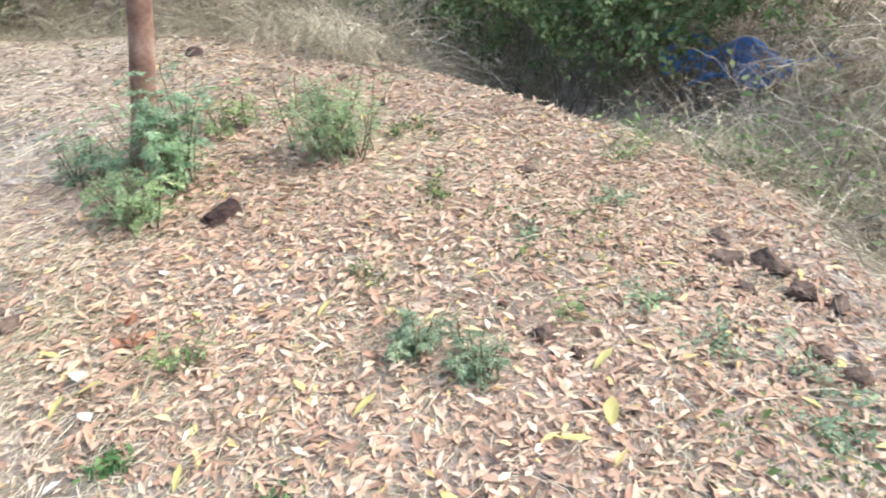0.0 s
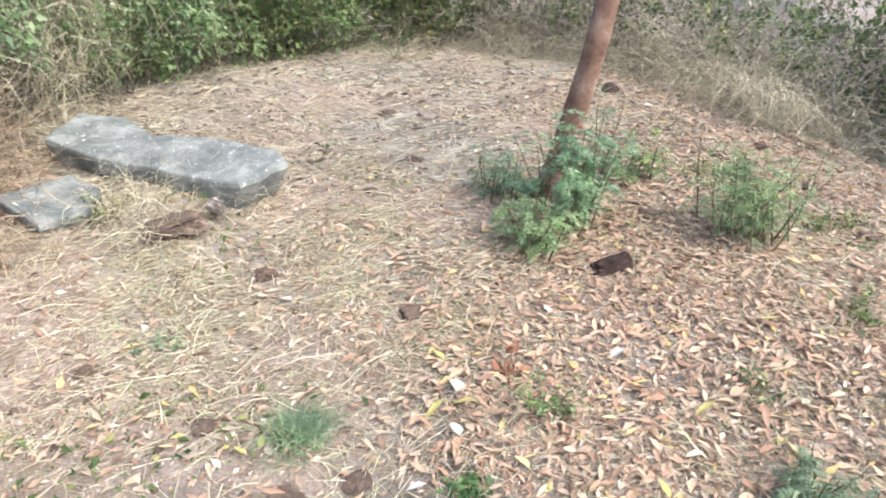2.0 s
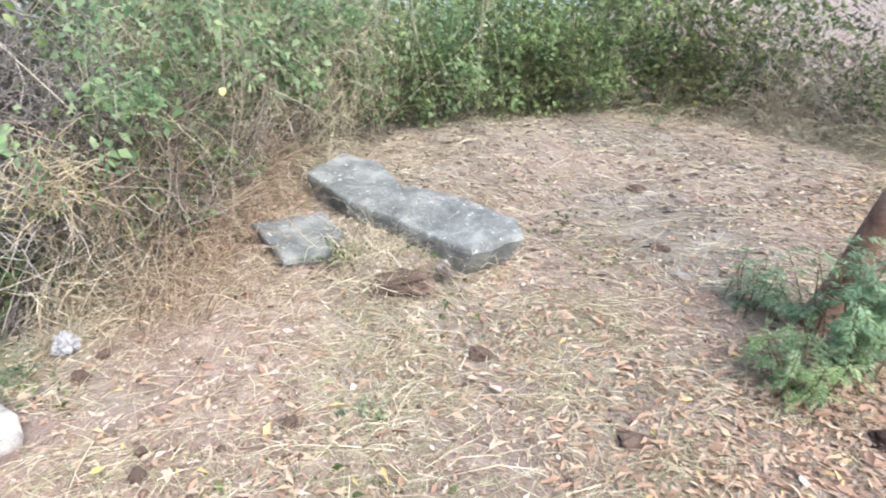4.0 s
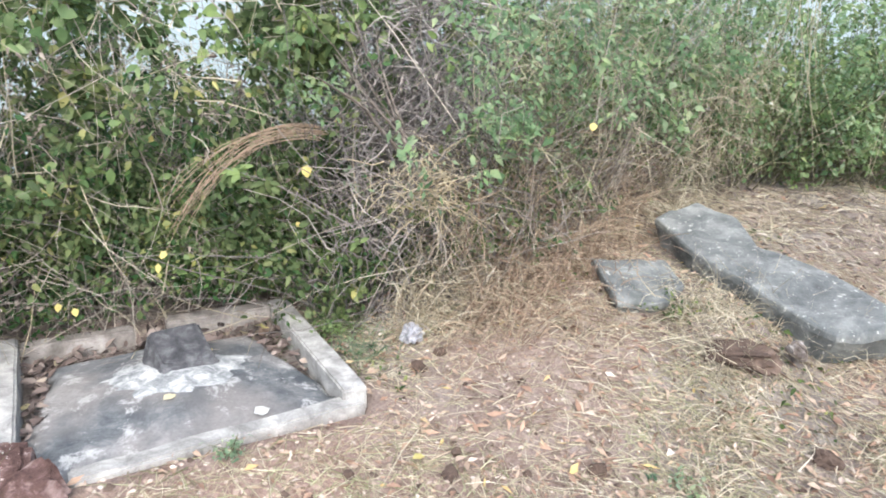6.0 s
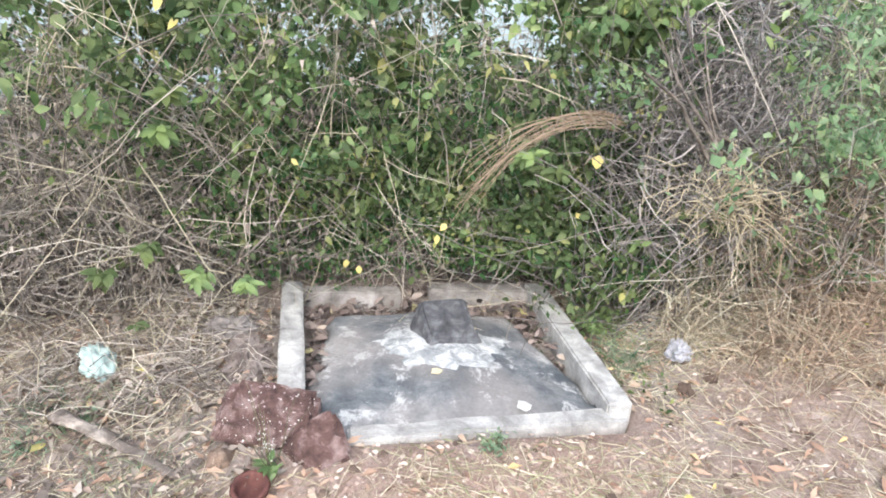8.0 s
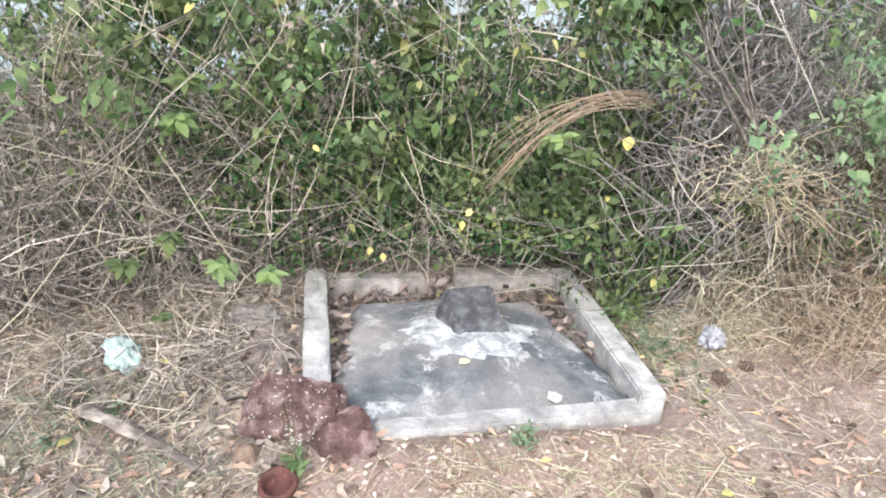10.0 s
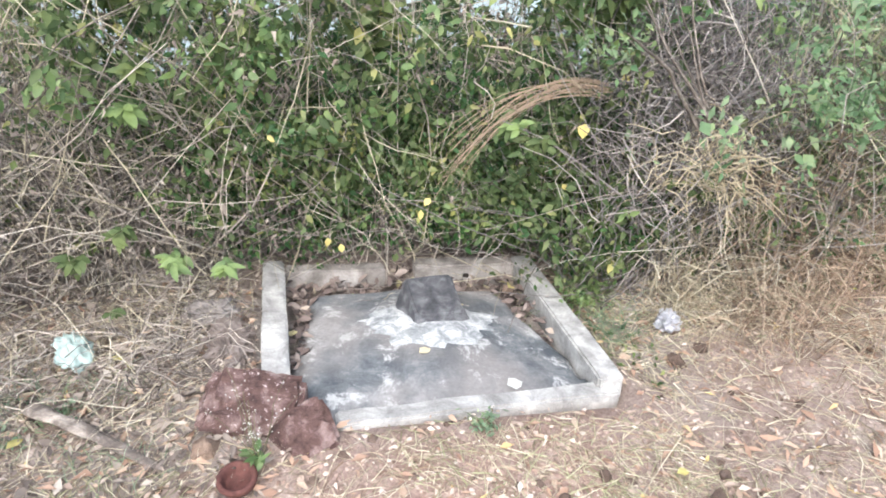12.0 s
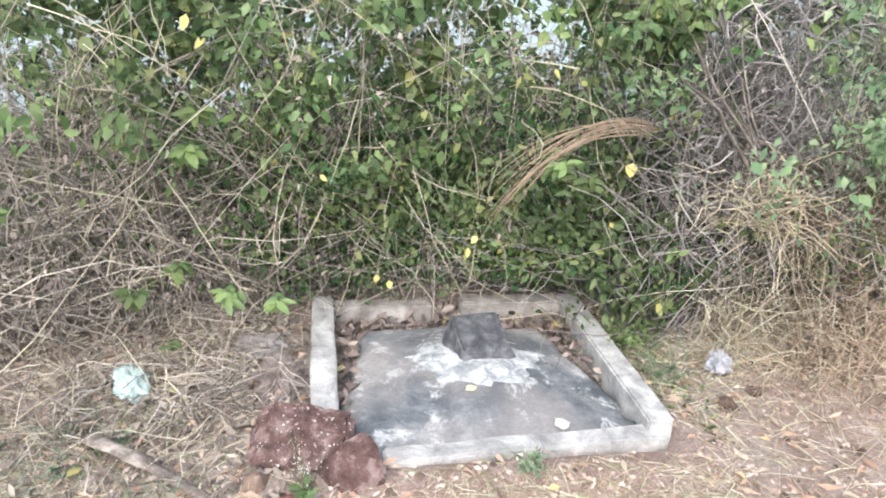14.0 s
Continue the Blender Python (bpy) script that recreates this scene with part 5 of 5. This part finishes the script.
tangle("brushwood", "brown dry twigs in the reddish grass", (1.8, 0.25), (2.9, 0.5), 0.4, 0.0, 0.7, 800, 0.3, TWIG, 0.0028, 1.0, 0.5, 1.0, front=0.3)
tangle("straw_heap", "dry straw matted across the clearing's edge", (6.2, -2.9), (5.0, -3.8), 1.3, 0.0, 0.35, 3600, 0.42, STRAW, 0.002, 0.6, 2.2, 0.5, "straw heap")
tangle("straw_heap", "dry vine stalks matted on the ditch's far bank", (3.0, -5.6), (0.6, -5.2), 1.7, 0.1, 0.75, 2600, 0.4, STRAW, 0.003, 0.8, 0.9, 0.9, "straw heap")
tangle("brushwood", "reddish-brown twigs tangled round the blue sheet", (3.9, -5.35), (2.5, -5.95), 0.7, 0.0, 0.6, 900, 0.45, STRAW_RED, 0.0026, 0.8, 0.5, 0.7)


def single_stalks(name, label, runs, mat, category="stalk", wander=0.2):
    """Stalks that stand out: each run is start, way, length, droop, radius."""
    for start, way, length, bend, radius in runs:
        n = 1
        p = grow(np.array([start]), np.array([way]), np.array([length]), 14, bend, wander)
        thing(name, label, category, data=mesh_from(name, *tubes(p, radius * 0.8, 5, 0.4), mat, True), group="long dry stalks")


single_stalks("dry_stalk", "long pale dry stalk arching out of the hedge", [
    ((-1.1, 0.45, 0.12), (0.75, 0.25, 0.55), 0.85, 0.2, 0.004), ((-0.75, 0.72, 0.35), (0.35, -0.05, 0.9), 0.7, 0.2, 0.004), ((-0.5, 0.75, 0.75), (0.45, -0.3, -0.7), 0.6, 0.1, 0.0045),
    ((-0.75, 0.7, 1.35), (0.6, 0.0, -0.35), 1.0, 0.5, 0.003), ((-0.3, 0.75, 1.4), (0.45, -0.05, -0.8), 0.75, 0.0, 0.003), ((-0.1, 0.75, 1.4), (0.3, 0.0, -0.9), 0.6, 0.2, 0.003),
    ((0.1, 0.98, 0.55), (0.9, -0.1, 0.35), 0.75, 0.3, 0.0028), ((0.72, 0.96, 0.16), (0.75, -0.05, 0.6), 0.65, -0.2, 0.0032), ((0.2, 0.8, 0.8), (0.05, 0.0, 1.0), 0.7, 0.1, 0.003),
    ((-1.2, 0.6, 0.9), (0.7, 0, -0.2), 0.9, 0.2, 0.003), ((1.45, 0.62, 0.5), (-0.05, 0.05, 1.0), 0.45, 0.1, 0.006), ((1.62, 0.58, 0.5), (0.1, 0.0, 1.0), 0.4, 0.0, 0.005),
    ((3.0, 0.55, 1.75), (0.02, -0.1, -1.0), 1.3, 0.2, 0.004), ((3.9, 0.75, 1.5), (0.0, -0.1, -1.0), 1.25, 0.2, 0.004), ((3.75, 0.75, 1.4), (0.25, -0.1, -1.0), 1.0, 0.2, 0.003)], TWIG_PALE)
split = [((1.6 + rng.normal(0, 0.025), 0.44 + rng.normal(0, 0.02), 0.86 + rng.normal(0, 0.05)), (-0.55 + 0.1 * rng.normal(), 0.2, 0.9), rng.uniform(0.4, 0.7), 0.0, r) for r in (0.012, 0.009, 0.007, 0.006, 0.006, 0.005)]
single_stalks("dead_branch", "grey split dead branch rising out of the twigs", split, WOOD, "branch", 0.3)
single_stalks("dry_stalk", "thin bent straw lying against the red rocks", [((-0.24, 0.02, float(ground_z(-0.24, 0.02)) + 0.05), (0.75, -0.55, -0.05), 0.46, 0.1, 0.0035)], TWIG_PALE, wander=0.06)
hang = []
for cx, cy, top, low, n in ((4.0, 0.42, 1.8, 0.35, 20), (4.04, -0.2, 1.5, 0.02, 4), (3.3, 0.5, 1.6, 0.6, 2), (2.6, 0.3, 1.3, 0.4, 3), (1.95, 0.42, 1.25, 0.4, 3)):
    for i in range(n):
        hang.append(((cx + rng.normal(0, 0.06), cy + rng.normal(0, 0.05), top + rng.normal(0, 0.12)), (rng.normal(0, 0.12), rng.normal(-0.05, 0.1), -1.0), (top - low) * rng.uniform(0.65, 1.0), 0.2, rng.uniform(0.0014, 0.0028)))
single_stalks("hanging_grass", "pale dry grass stem hanging down the hedge", hang, STRAW, "grass stem", 0.34)
arc = []
for i in range(22):
    o = rng.normal(0, 0.013, 3)
    arc.append((np.array((1.32, 0.7, 0.9)) + o, (-1.0, -0.1, 0.32 + 0.04 * rng.normal()), 0.7 + 0.07 * rng.normal(), 1.5 + 0.12 * rng.normal(), 0.0027))
single_stalks("dry_stalk", "bundled tan dry stalk bending over the green shrub", arc, STRAW_RED, wander=0.13)


# ---- dark leaf row added behind the hedge to block light from the back ----
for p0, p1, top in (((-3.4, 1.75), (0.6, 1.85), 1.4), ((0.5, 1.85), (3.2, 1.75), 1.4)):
    thicket("hedge_backing", "dark leaves added behind the hedge to block light", p0, p1, 0.8, 1.6, 200,
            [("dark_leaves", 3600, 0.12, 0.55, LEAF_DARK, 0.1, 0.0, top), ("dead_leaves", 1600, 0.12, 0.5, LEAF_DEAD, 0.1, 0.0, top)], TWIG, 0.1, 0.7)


# ---- bright leaves that stand out in the hedge ----
def hedge_leaf(x, y, z, size, mat, label, ratio=0.75):
    v, f = leaves(np.array([(0, 0, 0.0)]), [(rng.normal(0, 0.6), -0.4, -1)], [(rng.normal(0, 0.6), -1, 0.6)], size * 0.72, ratio, 0.3, 0.3)
    thing("hedge_leaf", label, "leaf", (x, y, z), mesh_from("hedge_leaf", v, f, mat, True), "yellow leaves in the hedge")


for x, y, z, s in ((0.66, 0.88, 0.91, 0.07), (1.25, 0.68, 0.77, 0.08), (1.18, 0.66, 0.53, 0.05), (2.39, 0.2, 0.95, 0.06), (0.62, 0.72, 0.42, 0.06), (0.66, 0.74, 0.46, 0.055), (0.25, 0.68, 0.34, 0.05), (0.3, 0.7, 0.3, 0.05), (-0.35, 0.72, 1.3, 0.08), (-0.3, 0.74, 1.22, 0.07), (1.4, 0.72, 0.95, 0.06), (0.05, 0.7, 0.75, 0.05)):
    hedge_leaf(x, y, z, s, YELLOW, "yellow leaf hanging in the green hedge")


def leaf_sprig(x, y, z, n, size, mat):
    ob = thing("leafy_sprig", "fresh green sprig poking out of dry twigs", "sprig", (x, y, z), group="green sprigs")
    p = grow(np.array([(x, y + 0.25, z - 0.12)]), np.array([(0.1, -1, 0.7)]), np.array([0.34]), 6, 0.4, 0.1)
    stem = part("stem", mesh_from("stem", *tubes(p, 0.003, 4), STEM, True), ob)
    q = along(p, n, 0.008, 0.55)
    axes, normals, sizes = ball_ways(n) * (1, 0.5, 0.8) - (0, 0.5, 0.4), ball_ways(n) * 0.4 + (0, -0.6, 0.8), rng.uniform(0.6, 1.1, n) * size
    for i in range(n):
        blade = tagged(new("leaf", mesh_from("leaf", *leaves(q[i:i + 1] - (x, y, z), axes[i:i + 1], normals[i:i + 1], sizes[i], 0.45), mat, True)))
        blade.parent = stem
        blade.location = (x, y, z)


for x, y, z, n, s in ((-0.68, 0.62, 0.33, 16, 0.075), (-0.3, 0.55, 0.4, 22, 0.07), (-0.15, 0.52, 0.34, 18, 0.07), (-0.45, 0.58, 0.46, 16, 0.06), (-1.05, 0.7, 0.65, 14, 0.07), (0.9, 0.62, 0.8, 22, 0.065), (0.98, 0.6, 0.74, 16, 0.065), (1.4, 0.55, 0.42, 18, 0.05), (-0.4, 0.68, 0.85, 22, 0.085), (-0.35, 0.65, 1.0, 20, 0.08), (-0.55, 0.5, 0.18, 12, 0.05), (2.1, 0.5, 0.75, 16, 0.07), (1.95, 0.42, 0.4, 16, 0.05), (2.5, 0.4, 0.6, 18, 0.06)):
    leaf_sprig(x, y, z, n, s, LEAF_BRIGHT if n % 4 else LEAF)


# ---- torn blue sheet in the ditch ----
def torn_sheet():
    n = 40
    u, v = np.meshgrid(np.linspace(0, 1, n), np.linspace(0, 1, n))
    x = 4.15 - 1.4 * u + 0.05 * np.sin(v * 9)
    y = -5.85 - 0.75 * u + 0.1 * v + 0.04 * np.sin(u * 17)
    z = -0.5 + 0.5 * v + 0.06 * np.sin(u * 21 + v * 5) + 0.05 * np.sin(v * 19 + u * 7)
    i = (np.arange(n - 1)[:, None] * n + np.arange(n - 1)).ravel()
    f = np.stack([i, i + 1, i + n + 1, i + n], 1)
    c = np.stack([u, v], -1).reshape(-1, 2)[i]
    hole = np.sin(c[:, 0] * 23 + 3 * np.sin(c[:, 1] * 11)) * np.cos(c[:, 1] * 17 + 2 * np.sin(c[:, 0] * 13)) + 0.6 * np.sin(c[:, 0] * 9 + 1) > 0.3
    p = np.stack([x, y, z], -1).reshape(-1, 3)
    return mesh_from("blue_sheet", p, f[~hole], TARP)


blue = thing("blue_sheet", "torn bright blue plastic sheet snagged in ditch bushes", "plastic sheet", data=torn_sheet())
thick = blue.modifiers.new("thickness", "SOLIDIFY")
thick.thickness = 0.003


# ---- dead leaves, straw and grit on the ground ----
def leaf_zone(x, y):
    zone = 0.15 + 0.85 * smooth(-1.7, -2.6, y + 0.3 * np.sin(x * 2)) * smooth(0.2, 1.1, x)
    tree_clear = 1 - 0.5 * smooth(3.2, 4.5, x) * smooth(-2.6, -1.6, y)
    return zone * tree_clear * (1 - 0.7 * np.exp(-((x - 0.6) / 1.0) ** 2 - ((y + 0.25) / 0.5) ** 2)) * (0.4 + 0.6 * patchy(x, y, 2.2)) * np.minimum(1, closeness(x, y) * 2.2) * (past_edge(x, y) < 0.12)


def straw_zone(x, y):
    zone = 0.55 + 0.45 * smooth(-2.8, -1.9, y) * smooth(0.5, 1.5, x - 0.5 * y * (y > -1)) + 0.5 * smooth(0.1, 0.5, y) + 0.7 * smooth(-0.1, -0.5, x)
    zone = zone * (1 - 0.5 * smooth(3.4, 4.8, x) * smooth(-2.6, -1.4, y))
    zone = zone * (1 - 0.6 * np.exp(-((x - 1.25) / 0.5) ** 2 - ((y + 1.3) / 0.45) ** 2))
    return np.clip(zone, 0, 1) * (0.12 + 0.88 * (0.5 * patchy(x, y, 1.8, 2.0) + 0.5 * patchy(x, y, 5.3, 0.7)) ** 1.4) * np.minimum(1, closeness(x, y) * 2.4) * (past_edge(x, y) < 0.3)


def lying_leaves(name, n, zone, size, mat, label, ratio=0.34, lift=0.018, flat=0.34, category="leaf litter", curl=0.5):
    p = scatter(n, zone)
    p[:, 2] += rng.uniform(0.003, lift, n)
    a = rng.uniform(0, 2 * math.pi, n)
    axis = np.column_stack([np.cos(a), np.sin(a), rng.normal(0.05, flat * 0.5, n)])
    nrm = np.column_stack([rng.normal(0, flat, (n, 2)), np.ones(n)])
    v, f = leaves(p, axis, nrm, np.clip(rng.lognormal(-0.2, 0.5, n), 0.3, 1.9) * size, ratio, 0.6, curl, fine=False)
    v[:, 2] = np.maximum(v[:, 2], ground_z(v[:, 0], v[:, 1]) + 0.002)
    return thing(name, label, category, data=mesh_from(name, v, f, mat), kind="stuff")


litter = lying_leaves("leaf_litter", 36000, leaf_zone, 0.038, LITTER, "pinkish-tan dead leaves carpeting the earth", 0.3, 0.02, 0.45)
lying_leaves("old_leaf_litter", 22000, leaf_zone, 0.034, LITTER, "small broken leaves under the litter", 0.45, 0.01)
lying_leaves("leaf_crumbs", 15000, lambda x, y: (0.3 + 0.7 * patchy(x, y, 3.1, 1)) * np.minimum(1, closeness(x, y) * 1.6) * (past_edge(x, y) < 0.1), 0.024, CRUMB, "crumbled bits of dry leaf on bare earth", 0.5, 0.008)
lying_leaves("brown_leaf_litter", 4200, lambda x, y: (x < -0.02) * smooth(-0.7, 0.2, y) * (0.3 + 0.7 * patchy(x, y, 4.0, 2)), 0.035, LEAF_DEAD, "brown dead leaves under the hedge's dry twigs", 0.42, 0.03, 0.5)
lying_leaves("green_sprouts", 5200, lambda x, y: smooth(0.62, 0.9, patchy(x, y, 2.6, 4.0)) * np.minimum(1, closeness(x, y) * 2), 0.024, LEAF_SMALL, "tiny green sprouts dotted through the litter", 0.5, 0.03, 0.6, "sprouts")


def lying_straw(name, n, zone, length, mat, label, width, rise=0.2, x0=-2.5, x1=7.5, y0=-4.9, y1=0.9):
    p = scatter(n, zone, x0, x1, y0, y1)
    a = rng.uniform(0, 2 * math.pi, n)
    way = np.column_stack([np.cos(a), np.sin(a), np.abs(rng.normal(0, rise, n))])
    paths = grow(p + (0, 0, 0.004), way, rng.uniform(0.35, 1.2, n) * length, 4, 0.7, 0.35)
    paths[..., 2] = np.maximum(paths[..., 2], ground_z(paths[..., 0], paths[..., 1]) + 0.003)
    paths = paths[free_spot(paths[..., 0], paths[..., 1]).all(1)]
    return thing(name, label, "dry grass", data=mesh_from(name, *ribbons(paths, rng.uniform(0.5, 1.4, len(paths)) * width), mat), kind="stuff")


lying_straw("dry_grass", 35000, straw_zone, 0.18, STRAW, "matted straw-coloured dry grass on the ground", 0.0032)
lying_straw("fine_dry_grass", 15000, straw_zone, 0.14, STRAW_RED, "fine reddish dry grass stalks on the ground", 0.003)
lying_straw("greenish_dry_grass", 12000, lambda x, y: straw_zone(x, y) * smooth(0.45, 0.75, patchy(x, y, 2.9, 6.0)), 0.16, STRAW_GREEN, "half-green grass blades among the straw", 0.0034)
lying_straw("litter_straw", 13000, leaf_zone, 0.14, STRAW, "thin dry grass stems among the dead leaves", 0.0026)
lying_straw("litter_grass", 8500, lambda x, y: leaf_zone(x, y) * smooth(0.3, 0.6, patchy(x, y, 3.3, 8.0)), 0.09, STRAW_GREEN, "short half-green grass among the dead leaves", 0.003, 0.6)
lying_straw("pale_stalks", 2600, lambda x, y: (0.4 + 0.6 * patchy(x, y, 1.5)) * np.minimum(1, closeness(x, y) * 2) * (past_edge(x, y) < 0.1), 0.4, TWIG_PALE, "long pale stalks strewn over the litter", 0.004, 0.15)


def grit(name, n, zone, size, mat, label, flat=0.55):
    p = scatter(n, zone)
    base = np.array([(1, 0, 0), (0.3, 0.9, 0), (-0.8, 0.5, 0), (-0.5, -0.8, 0), (0.5, -0.8, 0), (0.05, 0.0, 1)])
    s = (rng.uniform(0.35, 1.3, n) ** 1.5 * size)[:, None, None]
    a = rng.uniform(0, 2 * math.pi, n)
    rot = np.stack([np.stack([np.cos(a), -np.sin(a), 0 * a], -1), np.stack([np.sin(a), np.cos(a), 0 * a], -1), np.stack([0 * a, 0 * a, 1 + 0 * a], -1)], 1)
    shape = base[None] * rng.uniform(0.6, 1.3, (n, 6, 3)) * (1, 1, flat)
    v = p[:, None] + np.einsum("nij,nkj->nki", rot, shape) * s - (0, 0, 0.001)
    f = np.arange(n)[:, None, None] * 6 + np.array([(0, 1, 5), (1, 2, 5), (2, 3, 5), (3, 4, 5), (4, 0, 5)])
    return thing(name, label, "grit", data=mesh_from(name, v.reshape(-1, 3), f.reshape(-1, 3), mat), kind="stuff")


bare = lambda x, y: (0.12 + 0.88 * np.exp(-((x - 0.8) / 1.2) ** 2 - ((y + 0.35) / 0.75) ** 2)) * np.minimum(1, closeness(x, y) * 1.6) * (past_edge(x, y) < 0.1)
grit("stone_chips", 11500, bare, 0.0085, CHIP, "pale stone chips and grit on reddish earth")
grit("earth_crumbs", 2200, lambda x, y: np.minimum(1, closeness(x, y) * 1.6) * (past_edge(x, y) < 0.1) * (0.3 + 0.7 * patchy(x, y, 2.7, 3)), 0.017, CLOD, "dark crumbs of earth among the litter", 0.8)

bank = lambda x, y: 0.35 + 0.65 * patchy(x, y, 2.4)
lying_straw("bank_straw", 6500, bank, 0.35, STRAW, "dry straw lying over the ditch's banks", 0.005, 0.5, -0.5, 4.5, -7.5, -4.7)
far_zone = lambda x, y: smooth(2.8, 4.2, x) * (0.3 + 0.7 * patchy(x, y, 2.0, 5)) * (past_edge(x, y) < 0.1)
lying_straw("far_dry_grass", 5500, far_zone, 0.24, STRAW, "dry grass strewn over the far clearing", 0.005)
lying_leaves("far_leaf_litter", 6500, far_zone, 0.045, LEAF_DEAD, "dead leaves strewn over the far clearing")

# the nearest dead leaves, one by one
kinds = []
for i in range(14):
    v, f = leaves(np.array([(-0.5, 0, 0.0)]), [(1, 0, 0.1)], [(0, 0, 1)], 1.0, rng.uniform(0.26, 0.42), 0.4, 0.3)
    kinds.append(mesh_from("dead_leaf", v, f, PIECE))
spots = scatter(300, lambda x, y: leaf_zone(x, y), 0.7, 2.3, -3.4, -1.4)
for i, s in enumerate(spots):
    ob = new("dead_leaf", kinds[i % 14])
    ob.parent = litter
    ob.location = s + (0, 0, rng.uniform(0.016, 0.03))
    ob.scale = (rng.uniform(0.035, 0.065),) * 3
    ob.rotation_euler = (rng.normal(0, 0.3), rng.normal(0, 0.25), rng.uniform(0, 6.28))

# dead leaves gathered in the gutter behind the slab
gn = 480
ga = rng.uniform(0, 1, gn)
gxy = np.where((ga < 0.5)[:, None], np.column_stack([rng.uniform(0.1, 1.1, gn), rng.uniform(0.77, 0.885, gn)]), np.where((ga < 0.75)[:, None], np.column_stack([rng.uniform(0.1, 0.17, gn), rng.uniform(0.25, 0.86, gn)]), np.column_stack([rng.uniform(0.98, 1.1, gn), rng.uniform(0.35, 0.86, gn)])))
gxy[-50:] = np.column_stack([rng.uniform(0.5, 0.65, 50), rng.uniform(0.86, 1.06, 50)])
gz = plot_plane(gxy[:, 0], gxy[:, 1]) + rng.uniform(-0.01, 0.035, gn)
thing("gutter_leaves", "brown dead leaves gathered between slab and kerbs", "leaf litter", data=mesh_from("gutter_leaves", *leaves(np.column_stack([gxy, gz]), ball_ways(gn) * (1, 1, 0.3), ball_ways(gn) * 0.5 + (0, 0, 1), rng.uniform(0.03, 0.07, gn), 0.45), piece_material("gutter_leaf", [(0, (0.06, 0.048, 0.043)), (0.6, (0.17, 0.13, 0.115)), (0.95, (0.34, 0.28, 0.245)), (1, (0.46, 0.42, 0.2))], 0.8)), kind="stuff")
